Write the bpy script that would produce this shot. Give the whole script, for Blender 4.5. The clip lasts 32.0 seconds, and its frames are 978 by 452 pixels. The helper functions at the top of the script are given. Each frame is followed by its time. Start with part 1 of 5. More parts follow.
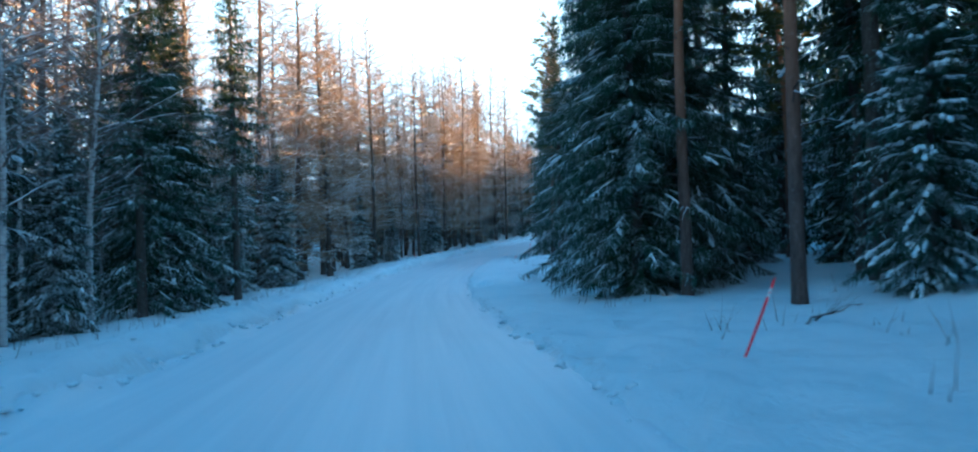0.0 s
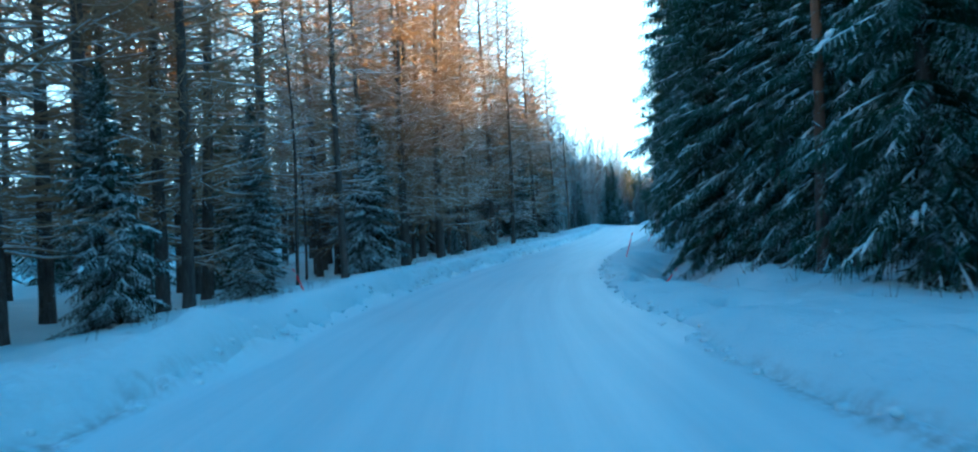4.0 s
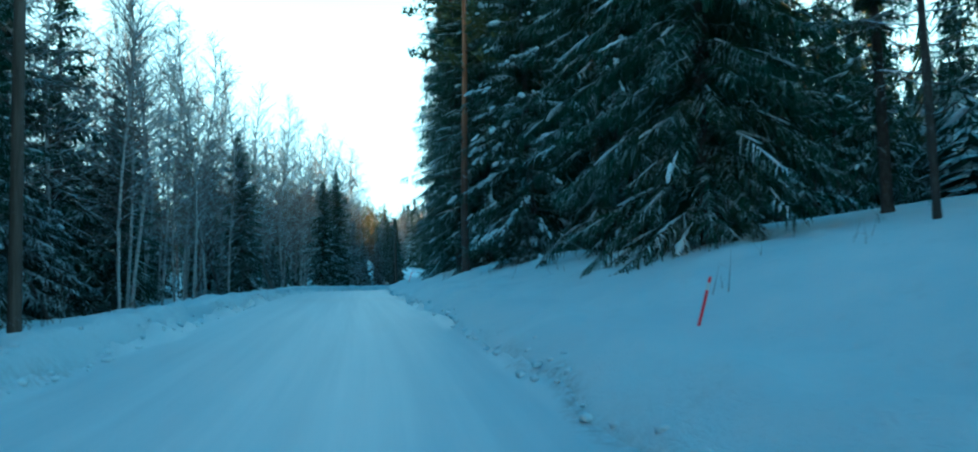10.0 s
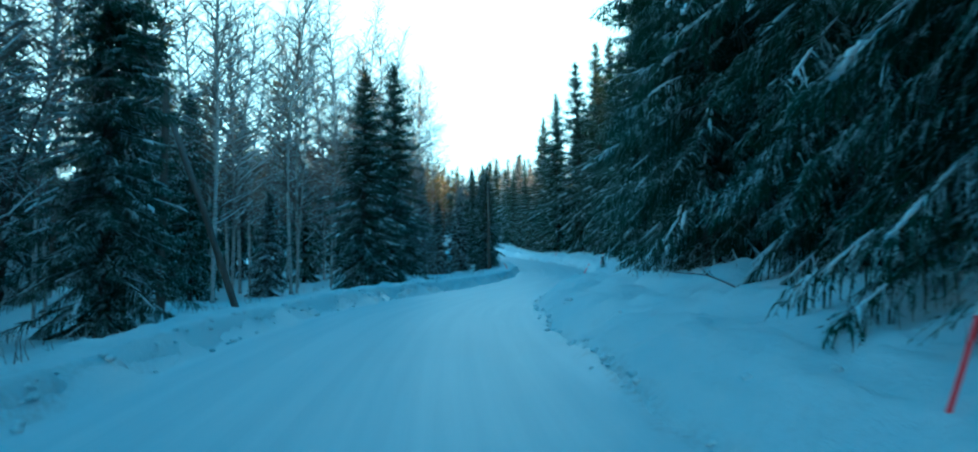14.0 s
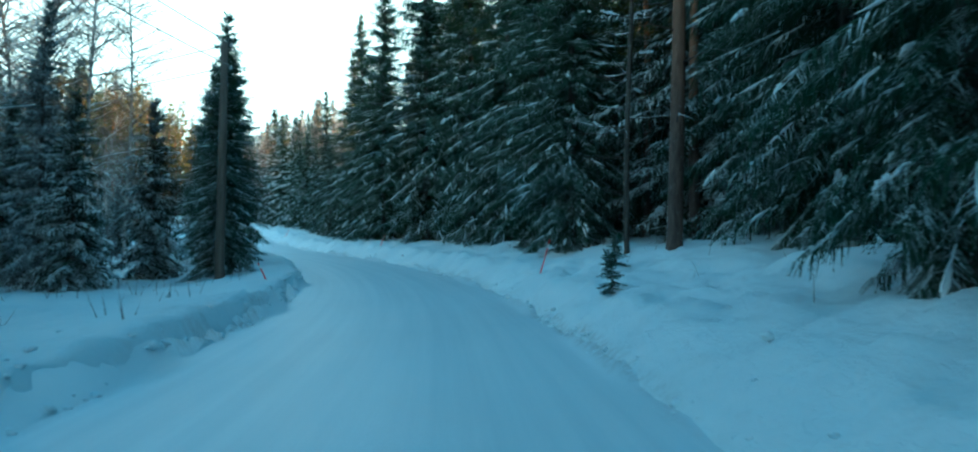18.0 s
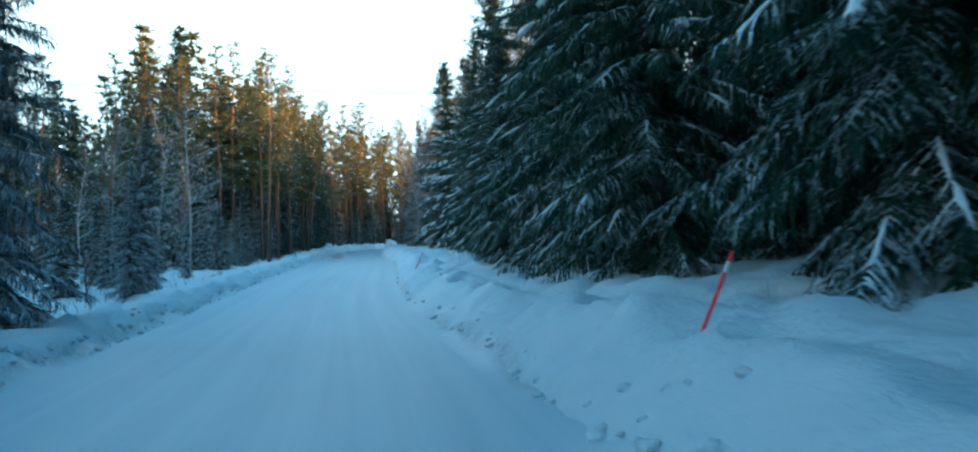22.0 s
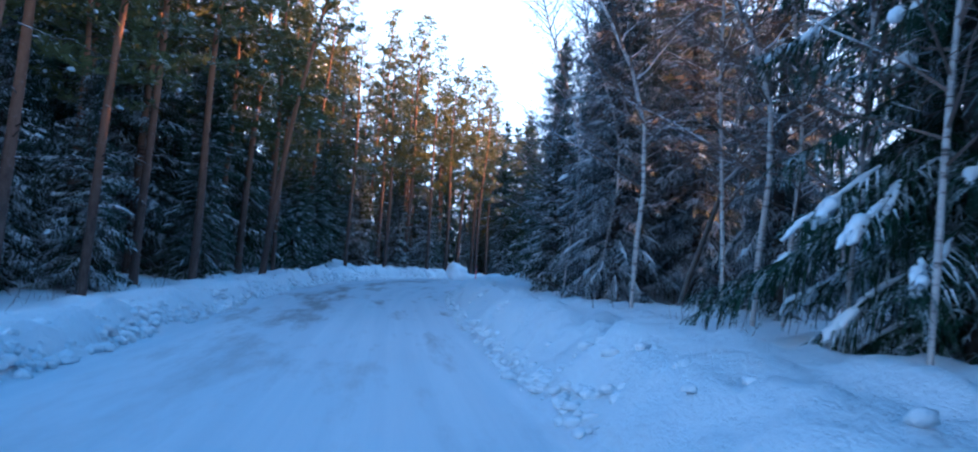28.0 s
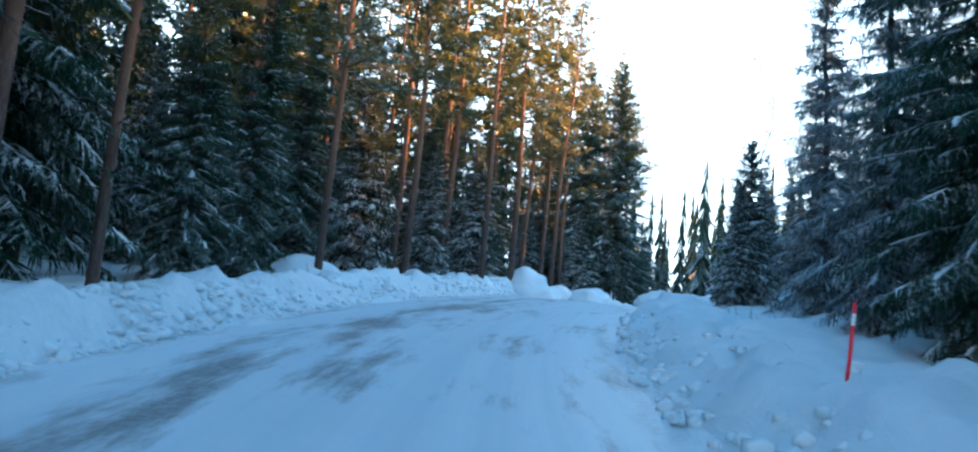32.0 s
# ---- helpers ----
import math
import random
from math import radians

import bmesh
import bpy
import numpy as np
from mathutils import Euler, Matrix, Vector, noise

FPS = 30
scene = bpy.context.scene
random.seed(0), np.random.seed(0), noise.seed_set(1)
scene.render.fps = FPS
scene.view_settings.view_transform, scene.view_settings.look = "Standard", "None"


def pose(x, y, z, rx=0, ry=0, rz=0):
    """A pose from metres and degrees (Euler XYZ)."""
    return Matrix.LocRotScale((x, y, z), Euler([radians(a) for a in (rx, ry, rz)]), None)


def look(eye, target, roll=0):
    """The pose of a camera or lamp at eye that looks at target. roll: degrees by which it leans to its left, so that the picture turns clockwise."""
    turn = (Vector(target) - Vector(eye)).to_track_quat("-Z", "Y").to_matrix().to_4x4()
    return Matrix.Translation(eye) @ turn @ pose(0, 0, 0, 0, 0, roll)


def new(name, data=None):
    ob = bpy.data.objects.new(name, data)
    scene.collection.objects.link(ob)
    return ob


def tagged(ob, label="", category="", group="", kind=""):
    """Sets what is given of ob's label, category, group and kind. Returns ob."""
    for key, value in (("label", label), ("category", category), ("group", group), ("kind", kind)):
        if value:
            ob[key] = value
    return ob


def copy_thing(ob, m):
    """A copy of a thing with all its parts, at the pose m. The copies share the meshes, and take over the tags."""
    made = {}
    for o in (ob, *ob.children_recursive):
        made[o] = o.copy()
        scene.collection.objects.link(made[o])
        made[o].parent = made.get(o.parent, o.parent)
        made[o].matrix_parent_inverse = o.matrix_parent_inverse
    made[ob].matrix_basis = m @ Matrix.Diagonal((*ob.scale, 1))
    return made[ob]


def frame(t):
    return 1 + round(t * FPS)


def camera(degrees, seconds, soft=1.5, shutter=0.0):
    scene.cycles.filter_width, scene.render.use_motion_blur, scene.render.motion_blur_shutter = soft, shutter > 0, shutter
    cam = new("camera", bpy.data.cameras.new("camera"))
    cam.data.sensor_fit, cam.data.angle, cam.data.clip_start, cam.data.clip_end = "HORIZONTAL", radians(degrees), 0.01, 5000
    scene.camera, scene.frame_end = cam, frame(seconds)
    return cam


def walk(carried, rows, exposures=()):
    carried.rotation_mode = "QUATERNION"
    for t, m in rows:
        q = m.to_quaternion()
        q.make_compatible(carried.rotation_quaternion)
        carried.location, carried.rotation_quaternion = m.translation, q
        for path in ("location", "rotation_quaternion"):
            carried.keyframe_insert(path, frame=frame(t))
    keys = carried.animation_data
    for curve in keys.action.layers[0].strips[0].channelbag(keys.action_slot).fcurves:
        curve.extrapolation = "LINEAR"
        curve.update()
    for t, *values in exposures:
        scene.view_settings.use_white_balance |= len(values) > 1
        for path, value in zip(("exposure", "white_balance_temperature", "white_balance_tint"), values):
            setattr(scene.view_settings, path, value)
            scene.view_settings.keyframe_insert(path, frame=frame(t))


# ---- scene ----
cam = camera(67.1, 32.0, soft=2.0, shutter=0.15)

# seconds, place in metres, yaw, pitch, roll in degrees
ROWS = [
    (0, 8.324, -52.776, 0.49, 6, 1.3, 1.9),
    (0.5, 7.13, -46.868, 0.37, 6, 1.4, 2),
    (1, 5.831, -40.821, 0.22, 6.3, 1.5, 2),
    (1.5, 4.483, -34.598, 0.07, 6.4, 1.2, 1.9),
    (2, 3.366, -29.135, -0.08, 6.2, 1.1, 2.1),
    (2.5, 2.25, -23.4, -0.2, 6.1, 1.2, 2.3),
    (4.5, 0, 0, 0, 0.1, 2.6, 3),
    (5, 0, 5.75, 0.23, -2.5, 2.6, 2.9),
    (5.5, 0.23, 11.5, 0.23, -5.2, 2.8, 3.3),
    (6, 0.69, 17.25, 0.46, -7.9, 2.9, 3.6),
    (6.5, 1.38, 22.77, 0.69, -10.8, 3.6, 3.9),
    (7, 2.53, 28.29, 0.92, -13.4, 4.2, 4.3),
    (7.5, 3.68, 33.12, 1.15, -15.7, 4.3, 4.6),
    (8, 5.06, 38.41, 1.38, -17.3, 4.5, 4.6),
    (8.5, 6.67, 43.7, 1.84, -17.6, 5, 4.9),
    (9, 7.82, 48.3, 2.07, -17.7, 5.1, 4.4),
    (9.5, 9.2, 53.36, 2.53, -17.8, 5.3, 3.7),
    (10, 10.35, 57.96, 2.76, -17.5, 5.5, 2),
    (10.5, 11.04, 62.33, 2.99, -15.7, 5.6, 1.2),
    (11, 11.73, 66.93, 3.45, -13.5, 5.3, 0.7),
    (11.5, 11.96, 71.07, 3.45, -12.5, 5.2, 0.4),
    (12, 12.65, 75.21, 3.68, -12, 5, 0.3),
    (12.5, 13.11, 79.35, 3.91, -11.8, 4.6, 0.4),
    (13, 13.57, 83.03, 3.91, -11.9, 4.4, 0.6),
    (13.5, 14.03, 87.17, 4.14, -12.1, 4, 0.8),
    (15.5, 16.33, 105.57, 4.83, -16.2, 3.2, -0.6),
    (16, 17.48, 109.25, 4.83, -18.4, 3.3, 0),
    (16.5, 18.63, 113.16, 4.83, -20.8, 3.1, -0.7),
    (17, 20.01, 117.07, 4.83, -23.6, 3, -1.2),
    (17.5, 21.85, 120.75, 4.83, -26.4, 2.9, -0.2),
    (18, 23.46, 124.66, 5.06, -28, 3.1, -0.2),
    (18.5, 25.53, 128.8, 5.06, -28.8, 3.2, -0.3),
    (19, 27.37, 132.48, 5.06, -28.9, 3.4, -0.2),
    (19.5, 29.21, 136.39, 5.29, -28.8, 3.5, 0.7),
    (20, 30.82, 140.3, 5.52, -26.8, 3.7, 2.1),
    (20.5, 31.97, 144.21, 5.75, -23.7, 3.9, 2.1),
    (21, 33.12, 148.35, 5.98, -19.6, 4.2, 2.2),
    (21.5, 33.81, 152.95, 6.21, -14.8, 4.6, 2.3),
    (22, 34.27, 157.09, 6.44, -10.3, 5, 1.9),
    (22.5, 34.27, 161.46, 6.67, -5.9, 5.3, 1.1),
    (23, 34.27, 166.06, 6.9, -3.4, 5.5, 0.4),
    (23.5, 34.04, 169.74, 7.13, -2.8, 5.6, -0.5),
    (24, 33.81, 173.88, 7.36, -2.9, 5.8, -0.9),
    (24.5, 33.81, 177.79, 7.59, -3.3, 5.8, -0.2),
    (26.5, 34.5, 192.51, 8.97, -8.6, 7, -4.7),
    (27, 34.73, 195.96, 9.2, -8.7, 7.2, -4.8),
    (27.5, 34.73, 198.95, 9.43, -8.2, 7.3, -4.6),
    (28, 34.96, 202.17, 9.66, -7.2, 7.3, -3.8),
    (28.5, 34.96, 204.93, 9.89, -6.4, 6.9, -3.6),
    (29, 34.96, 207.69, 9.89, -5.5, 6.8, -3.6),
    (29.5, 34.73, 210.45, 10.12, -4.8, 6.9, -4.6),
    (30, 34.73, 213.21, 10.35, -4.5, 7, -4.8),
    (30.5, 34.73, 216.2, 10.58, -4.4, 7.1, -4.2),
    (31, 34.73, 218.96, 10.81, -4.5, 7.2, -3.4),
    (31.5, 34.73, 221.95, 11.04, -4.7, 7.2, -3.7),
    (32, 34.73, 224.71, 11.27, -5.2, 7.3, -5.8),
]
walk(cam, [(t, pose(x, y, z, 90 + p, r, w)) for t, x, y, z, w, p, r in ROWS],
     exposures=[
         (0.0, 3.23, 3548, -22),
         (2.0, 3.38, 3255, -28),
         (5.5, 3.32, 3327, -31),
         (9.0, 3.01, 3493, -38),
         (12.0, 3.12, 3305, -45),
         (16.0, 3.29, 3500, -40),
         (18.0, 3.39, 3890, -40),
         (20.0, 3.32, 3792, -37),
         (22.0, 3.12, 3844, -29),
         (23.0, 3.15, 4039, -28),
         (24.5, 3.05, 3779, -18),
         (26.5, 3.13, 3539, -8),
         (28.5, 3.17, 3603, -3),
         (30.0, 3.33, 3635, -4),
         (31.0, 3.40, 3801, -6),
         (32.0, 3.75, 3961, -16),
     ])

# ---- light: clear winter sky, a low sun that only reaches the treetops ----
SUN_YAW, SUN_UP = -68.0, 4.6
world = bpy.data.worlds.new("winter_sky")
scene.world = world
world.use_nodes = True
wn = world.node_tree.nodes
sky = wn.new("ShaderNodeTexSky")
sky.sky_type, sky.sun_disc = "NISHITA", False
sky.sun_elevation, sky.sun_rotation = radians(SUN_UP), radians(-SUN_YAW)
sky.air_density, sky.dust_density, sky.ozone_density = 1.0, 1.4, 1.3
wn["Background"].inputs["Strength"].default_value = 0.075
# pale frosty haze towards the horizon, fading into the blue above
way, split, fade, haze = wn.new("ShaderNodeTexCoord"), wn.new("ShaderNodeSeparateXYZ"), wn.new("ShaderNodeMapRange"), wn.new("ShaderNodeMix")
haze.data_type = "RGBA"
fade.inputs["From Min"].default_value, fade.inputs["From Max"].default_value = 0.36, 0.62
fade.inputs["To Min"].default_value, fade.inputs["To Max"].default_value = 0.95, 0.0
fade.clamp = True
haze.inputs["B"].default_value = (3.9, 3.0, 2.5, 1)
for a, b in ((way.outputs["Generated"], split.inputs[0]), (split.outputs["Z"], fade.inputs["Value"]), (fade.outputs[0], haze.inputs["Factor"]),
             (sky.outputs[0], haze.inputs["A"]), (haze.outputs["Result"], wn["Background"].inputs["Color"])):
    world.node_tree.links.new(a, b)
sun = new("sun", bpy.data.lights.new("sun", "SUN"))
sun.data.energy, sun.data.angle, sun.data.color = 5.0, radians(0.6), (1.0, 0.31, 0.035)
sun_way = Vector((-math.sin(radians(SUN_YAW)), math.cos(radians(SUN_YAW)), math.tan(radians(SUN_UP))))
sun.matrix_world = look(Vector((0, 0, 60)) + sun_way, Vector((0, 0, 60)))


# ---- materials ----
def material(name, rough=0.8, spec=0.3):
    m = bpy.data.materials.new(name)
    m.use_nodes = True
    b = m.node_tree.nodes["Principled BSDF"]
    b.inputs["Roughness"].default_value = rough
    b.inputs["Specular IOR Level"].default_value = spec
    return m, m.node_tree.nodes, m.node_tree.links, b


def noise_node(n, l, scale, detail=4.0, rough=0.6, stretch=None, coord="Object"):
    tex = n.new("ShaderNodeTexNoise")
    tex.inputs["Scale"].default_value, tex.inputs["Detail"].default_value = scale, detail
    tex.inputs["Roughness"].default_value = rough
    co = n.new("ShaderNodeTexCoord")
    if stretch:
        mp = n.new("ShaderNodeMapping")
        mp.inputs["Scale"].default_value = stretch
        l.new(co.outputs[coord], mp.inputs[0])
        l.new(mp.outputs[0], tex.inputs["Vector"])
    else:
        l.new(co.outputs[coord], tex.inputs["Vector"])
    return tex.outputs["Fac"]


def ramp(n, l, fac, *stops):
    r = n.new("ShaderNodeValToRGB")
    e = r.color_ramp.elements
    while len(e) < len(stops):
        e.new(0.5)
    for k, (p, c) in zip(e, stops):
        k.position = p
        k.color = (*c, 1) if len(c) == 3 else c
    l.new(fac, r.inputs[0])
    return r.outputs[0]


def blend(n, l, fac, a, b, kind="MIX"):
    x = n.new("ShaderNodeMix")
    x.data_type, x.blend_type = "RGBA", kind
    for sock, v in ((x.inputs["Factor"], fac), (x.inputs["A"], a), (x.inputs["B"], b)):
        if isinstance(v, bpy.types.NodeSocket):
            l.new(v, sock)
        else:
            sock.default_value = v if isinstance(v, float) else (*v, 1)
    return x.outputs["Result"]


def maths(n, l, op, a, b=0.0):
    x = n.new("ShaderNodeMath")
    x.operation = op
    for sock, v in zip(x.inputs, (a, b)):
        if isinstance(v, bpy.types.NodeSocket):
            l.new(v, sock)
        else:
            sock.default_value = v
    return x.outputs[0]


def bump(n, l, b, height, strength=0.4, distance=0.02):
    x = n.new("ShaderNodeBump")
    x.inputs["Strength"].default_value, x.inputs["Distance"].default_value = strength, distance
    l.new(height, x.inputs["Height"])
    l.new(x.outputs[0], b.inputs["Normal"])


def upward(n, l, low, high):
    """0 to 1 as a face turns to the sky: where snow can lie."""
    geo, sep, mr = n.new("ShaderNodeNewGeometry"), n.new("ShaderNodeSeparateXYZ"), n.new("ShaderNodeMapRange")
    l.new(geo.outputs["Normal"], sep.inputs[0])
    l.new(sep.outputs["Z"], mr.inputs["Value"])
    mr.inputs["From Min"].default_value, mr.inputs["From Max"].default_value = low, high
    mr.clamp = True
    return mr.outputs[0]


SNOW = (0.83, 0.85, 0.88)


def edge_grit_shade(n, l, col, share):
    """Broken streaks of sand and dirty ice along the plough's cut at both edges of the road, doubling as its painted
    shadow line.
    """
    co, sep = n.new("ShaderNodeTexCoord"), n.new("ShaderNodeSeparateXYZ")
    l.new(co.outputs["UV"], sep.inputs[0])
    wander = maths(n, l, "MULTIPLY", maths(n, l, "SUBTRACT", noise_node(n, l, 1.0, 4, 0.6, (0.0, 0.7, 1.0), "UV"), 0.5), 0.7)
    x = maths(n, l, "ADD", sep.outputs["X"], wander)
    patch = ramp(n, l, noise_node(n, l, 1.0, 3, 0.5, (0.02, 0.09, 1.0), "UV"), (0.42, (0, 0, 0)), (0.58, (1, 1, 1)))
    speck = ramp(n, l, noise_node(n, l, 9.0, 6, 0.8, None, "UV"), (0.42, (0, 0, 0)), (0.6, (1, 1, 1)))
    for at, wide in ((1.78, 0.16), (-3.5, 0.14), (-4.0, 0.5)):
        line = n.new("ShaderNodeMapRange")
        l.new(maths(n, l, "ABSOLUTE", maths(n, l, "SUBTRACT", x, at)), line.inputs["Value"])
        line.inputs["From Max"].default_value = wide
        line.inputs["To Min"].default_value, line.inputs["To Max"].default_value = 1.0 if wide < 0.3 else 0.35, 0.0
        k = maths(n, l, "MULTIPLY", maths(n, l, "MULTIPLY", line.outputs[0], patch), maths(n, l, "MULTIPLY", speck, share))
        col = blend(n, l, k, col, (0.16, 0.15, 0.14))
    return col


def snow_material(name, grain=0.35, dirt=0.0):
    m, n, l, b = material(name, 0.65, 0.25)
    big, small = noise_node(n, l, 0.35, 5), noise_node(n, l, 9.0, 6, 0.7)
    col = ramp(n, l, big, (0.3, (0.66, 0.72, 0.77)), (0.7, (0.765, 0.81, 0.84)))
    col = blend(n, l, maths(n, l, "MULTIPLY", small, 0.16), col, (0.62, 0.66, 0.72))
    if dirt:
        d = ramp(n, l, noise_node(n, l, 1.6, 7, 0.75), (0.56, (0, 0, 0)), (0.72, (1, 1, 1)))
        col = blend(n, l, maths(n, l, "MULTIPLY", d, dirt), col, (0.16, 0.15, 0.14))
        col = edge_grit_shade(n, l, col, 0.5)
    l.new(col, b.inputs["Base Color"])
    bump(n, l, b, maths(n, l, "ADD", small, maths(n, l, "MULTIPLY", noise_node(n, l, 45.0, 3), 0.35)), grain, 0.05)
    return m


def road_material():
    m, n, l, b = material("packed_road_snow", 0.5, 0.3)
    streak = noise_node(n, l, 1.0, 5, 0.6, (3.0, 0.06, 1.0), "UV")
    spots = noise_node(n, l, 0.22, 4, 0.6, (1.0, 0.5, 1.0), "UV")
    fine = noise_node(n, l, 14.0, 6, 0.7)
    col = ramp(n, l, streak, (0.35, (0.59, 0.64, 0.69)), (0.65, (0.68, 0.72, 0.76)))
    col = blend(n, l, maths(n, l, "MULTIPLY", ramp(n, l, spots, (0.5, (0, 0, 0)), (0.75, (1, 1, 1))), 0.22), col, (0.42, 0.44, 0.47))
    col = blend(n, l, maths(n, l, "MULTIPLY", fine, 0.2), col, (0.52, 0.55, 0.6))
    # worn stretch near the end of the drive, where grit shows through
    co, sep, mr = n.new("ShaderNodeTexCoord"), n.new("ShaderNodeSeparateXYZ"), n.new("ShaderNodeMapRange")
    l.new(co.outputs["UV"], sep.inputs[0])
    l.new(sep.outputs["Y"], mr.inputs["Value"])
    mr.inputs["From Min"].default_value, mr.inputs["From Max"].default_value = 262.0, 280.0
    # grit shows most along the outer wheel track
    track = n.new("ShaderNodeMapRange")
    l.new(maths(n, l, "ABSOLUTE", maths(n, l, "ADD", sep.outputs["X"], 2.0)), track.inputs["Value"])
    track.inputs["From Max"].default_value, track.inputs["To Min"].default_value, track.inputs["To Max"].default_value = 1.1, 0.14, 0.0
    worn = ramp(n, l, maths(n, l, "ADD", noise_node(n, l, 1.0, 6, 0.68, (1.5, 0.28, 1.0), "UV"), track.outputs[0]), (0.54, (0, 0, 0)), (0.70, (1, 1, 1)))
    worn = maths(n, l, "MULTIPLY", maths(n, l, "MULTIPLY", worn, mr.outputs[0]), maths(n, l, "ADD", fine, 0.3))
    col = blend(n, l, worn, col, (0.17, 0.165, 0.16))
    col = edge_grit_shade(n, l, col, 0.75)
    l.new(col, b.inputs["Base Color"])
    bump(n, l, b, maths(n, l, "ADD", fine, streak), 0.3, 0.03)
    return m


def needle_material(name, dark, light, snow=0.8, low=0.25, patch=0.5):
    m, n, l, b = material(name, 0.6, 0.25)
    tone = noise_node(n, l, 1.3, 4)
    info = n.new("ShaderNodeObjectInfo")
    col = blend(n, l, tone, dark, light)
    col = blend(n, l, maths(n, l, "MULTIPLY", info.outputs["Random"], 0.35), col, tuple(0.6 * c for c in dark))
    lie = maths(n, l, "MULTIPLY", upward(n, l, low, low + 0.4), ramp(n, l, noise_node(n, l, 4.5, 6, 0.75), (patch - 0.08, (0, 0, 0)), (patch + 0.08, (1, 1, 1))))
    col = blend(n, l, maths(n, l, "MULTIPLY", lie, snow), col, SNOW)
    l.new(col, b.inputs["Base Color"])
    # thin sprigs let some light through
    thin, mix = n.new("ShaderNodeBsdfTranslucent"), n.new("ShaderNodeMixShader")
    l.new(col, thin.inputs["Color"])
    mix.inputs["Fac"].default_value = 0.35
    l.new(b.outputs[0], mix.inputs[1])
    l.new(thin.outputs[0], mix.inputs[2])
    l.new(mix.outputs[0], n["Material Output"].inputs["Surface"])
    return m


def bark_material(name, dark, light, stretch=(9, 9, 2), frost=0.35, warm=None, warm_z=(7.0, 11.0)):
    m, n, l, b = material(name, 0.9, 0.15)
    g = noise_node(n, l, 1.6, 7, 0.75, stretch)
    col = ramp(n, l, g, (0.35, dark), (0.65, light))
    if warm:
        co, sep, mr = n.new("ShaderNodeTexCoord"), n.new("ShaderNodeSeparateXYZ"), n.new("ShaderNodeMapRange")
        l.new(co.outputs["Object"], sep.inputs[0])
        l.new(sep.outputs["Z"], mr.inputs["Value"])
        mr.inputs["From Min"].default_value, mr.inputs["From Max"].default_value = warm_z
        col = blend(n, l, mr.outputs[0], col, blend(n, l, g, tuple(0.55 * c for c in warm), warm))
    lie = maths(n, l, "MULTIPLY", upward(n, l, 0.0, 0.6), frost)
    fleck = maths(n, l, "MULTIPLY", ramp(n, l, noise_node(n, l, 11.0, 5, 0.7), (0.58, (0, 0, 0)), (0.68, (1, 1, 1))), frost * 0.5)
    col = blend(n, l, maths(n, l, "MAXIMUM", lie, fleck), col, SNOW)
    l.new(col, b.inputs["Base Color"])
    bump(n, l, b, g, 0.7, 0.03)
    return m


def birch_material():
    m, n, l, b = material("birch_bark", 0.75, 0.2)
    bands = noise_node(n, l, 1.0, 6, 0.7, (3, 3, 16))
    big = noise_node(n, l, 1.0, 3, 0.6, (2, 2, 1.2))
    col = ramp(n, l, bands, (0.36, (0.07, 0.06, 0.055)), (0.46, (0.38, 0.365, 0.35)), (0.72, (0.48, 0.47, 0.455)))
    col = blend(n, l, ramp(n, l, big, (0.5, (0, 0, 0)), (0.7, (0.8, 0.8, 0.8))), col, (0.16, 0.14, 0.13))
    l.new(col, b.inputs["Base Color"])
    bump(n, l, b, bands, 0.4, 0.01)
    return m


def plain_material(name, colour, rough=0.6, vary=0.25, scale=6.0):
    m, n, l, b = material(name, rough, 0.3)
    col = blend(n, l, maths(n, l, "MULTIPLY", noise_node(n, l, scale, 5), vary), colour, tuple(0.4 * c for c in colour))
    l.new(col, b.inputs["Base Color"])
    return m


M_SNOW = snow_material("field_snow", 0.5)
M_BANK = snow_material("ploughed_snow", 0.9, 0.12)
M_CLUMP = snow_material("branch_snow", 0.3)
M_LUMP = snow_material("broken_snow", 0.6)
M_ROAD = road_material()
# greens raised a little, standing in for the windscreen's pale veil
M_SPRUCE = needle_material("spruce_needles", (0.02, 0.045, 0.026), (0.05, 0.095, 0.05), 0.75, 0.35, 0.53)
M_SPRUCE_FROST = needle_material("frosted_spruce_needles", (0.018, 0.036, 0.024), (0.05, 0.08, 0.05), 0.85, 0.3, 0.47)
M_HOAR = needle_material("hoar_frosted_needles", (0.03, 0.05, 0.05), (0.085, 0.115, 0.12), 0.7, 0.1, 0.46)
M_PINE = needle_material("pine_needles", (0.065, 0.08, 0.03), (0.14, 0.145, 0.052), 0.6, 0.3, 0.54)
M_LARCH = needle_material("larch_twigs", (0.20, 0.145, 0.085), (0.40, 0.28, 0.15), 0.8, 0.15, 0.46)
M_BTWIG = needle_material("birch_twigs", (0.11, 0.088, 0.075), (0.22, 0.18, 0.15), 0.85, 0.2, 0.46)
M_DRY = needle_material("dry_twigs", (0.05, 0.042, 0.035), (0.11, 0.09, 0.075), 0.75, 0.2, 0.45)
M_TRUNK = bark_material("conifer_bark", (0.026, 0.024, 0.021), (0.085, 0.075, 0.065), frost=0.2)
M_PINEBARK = bark_material("pine_bark", (0.035, 0.028, 0.024), (0.105, 0.08, 0.068), warm=(0.28, 0.14, 0.07), warm_z=(2.0, 7.5), frost=0.15)
M_BIRCH = birch_material()
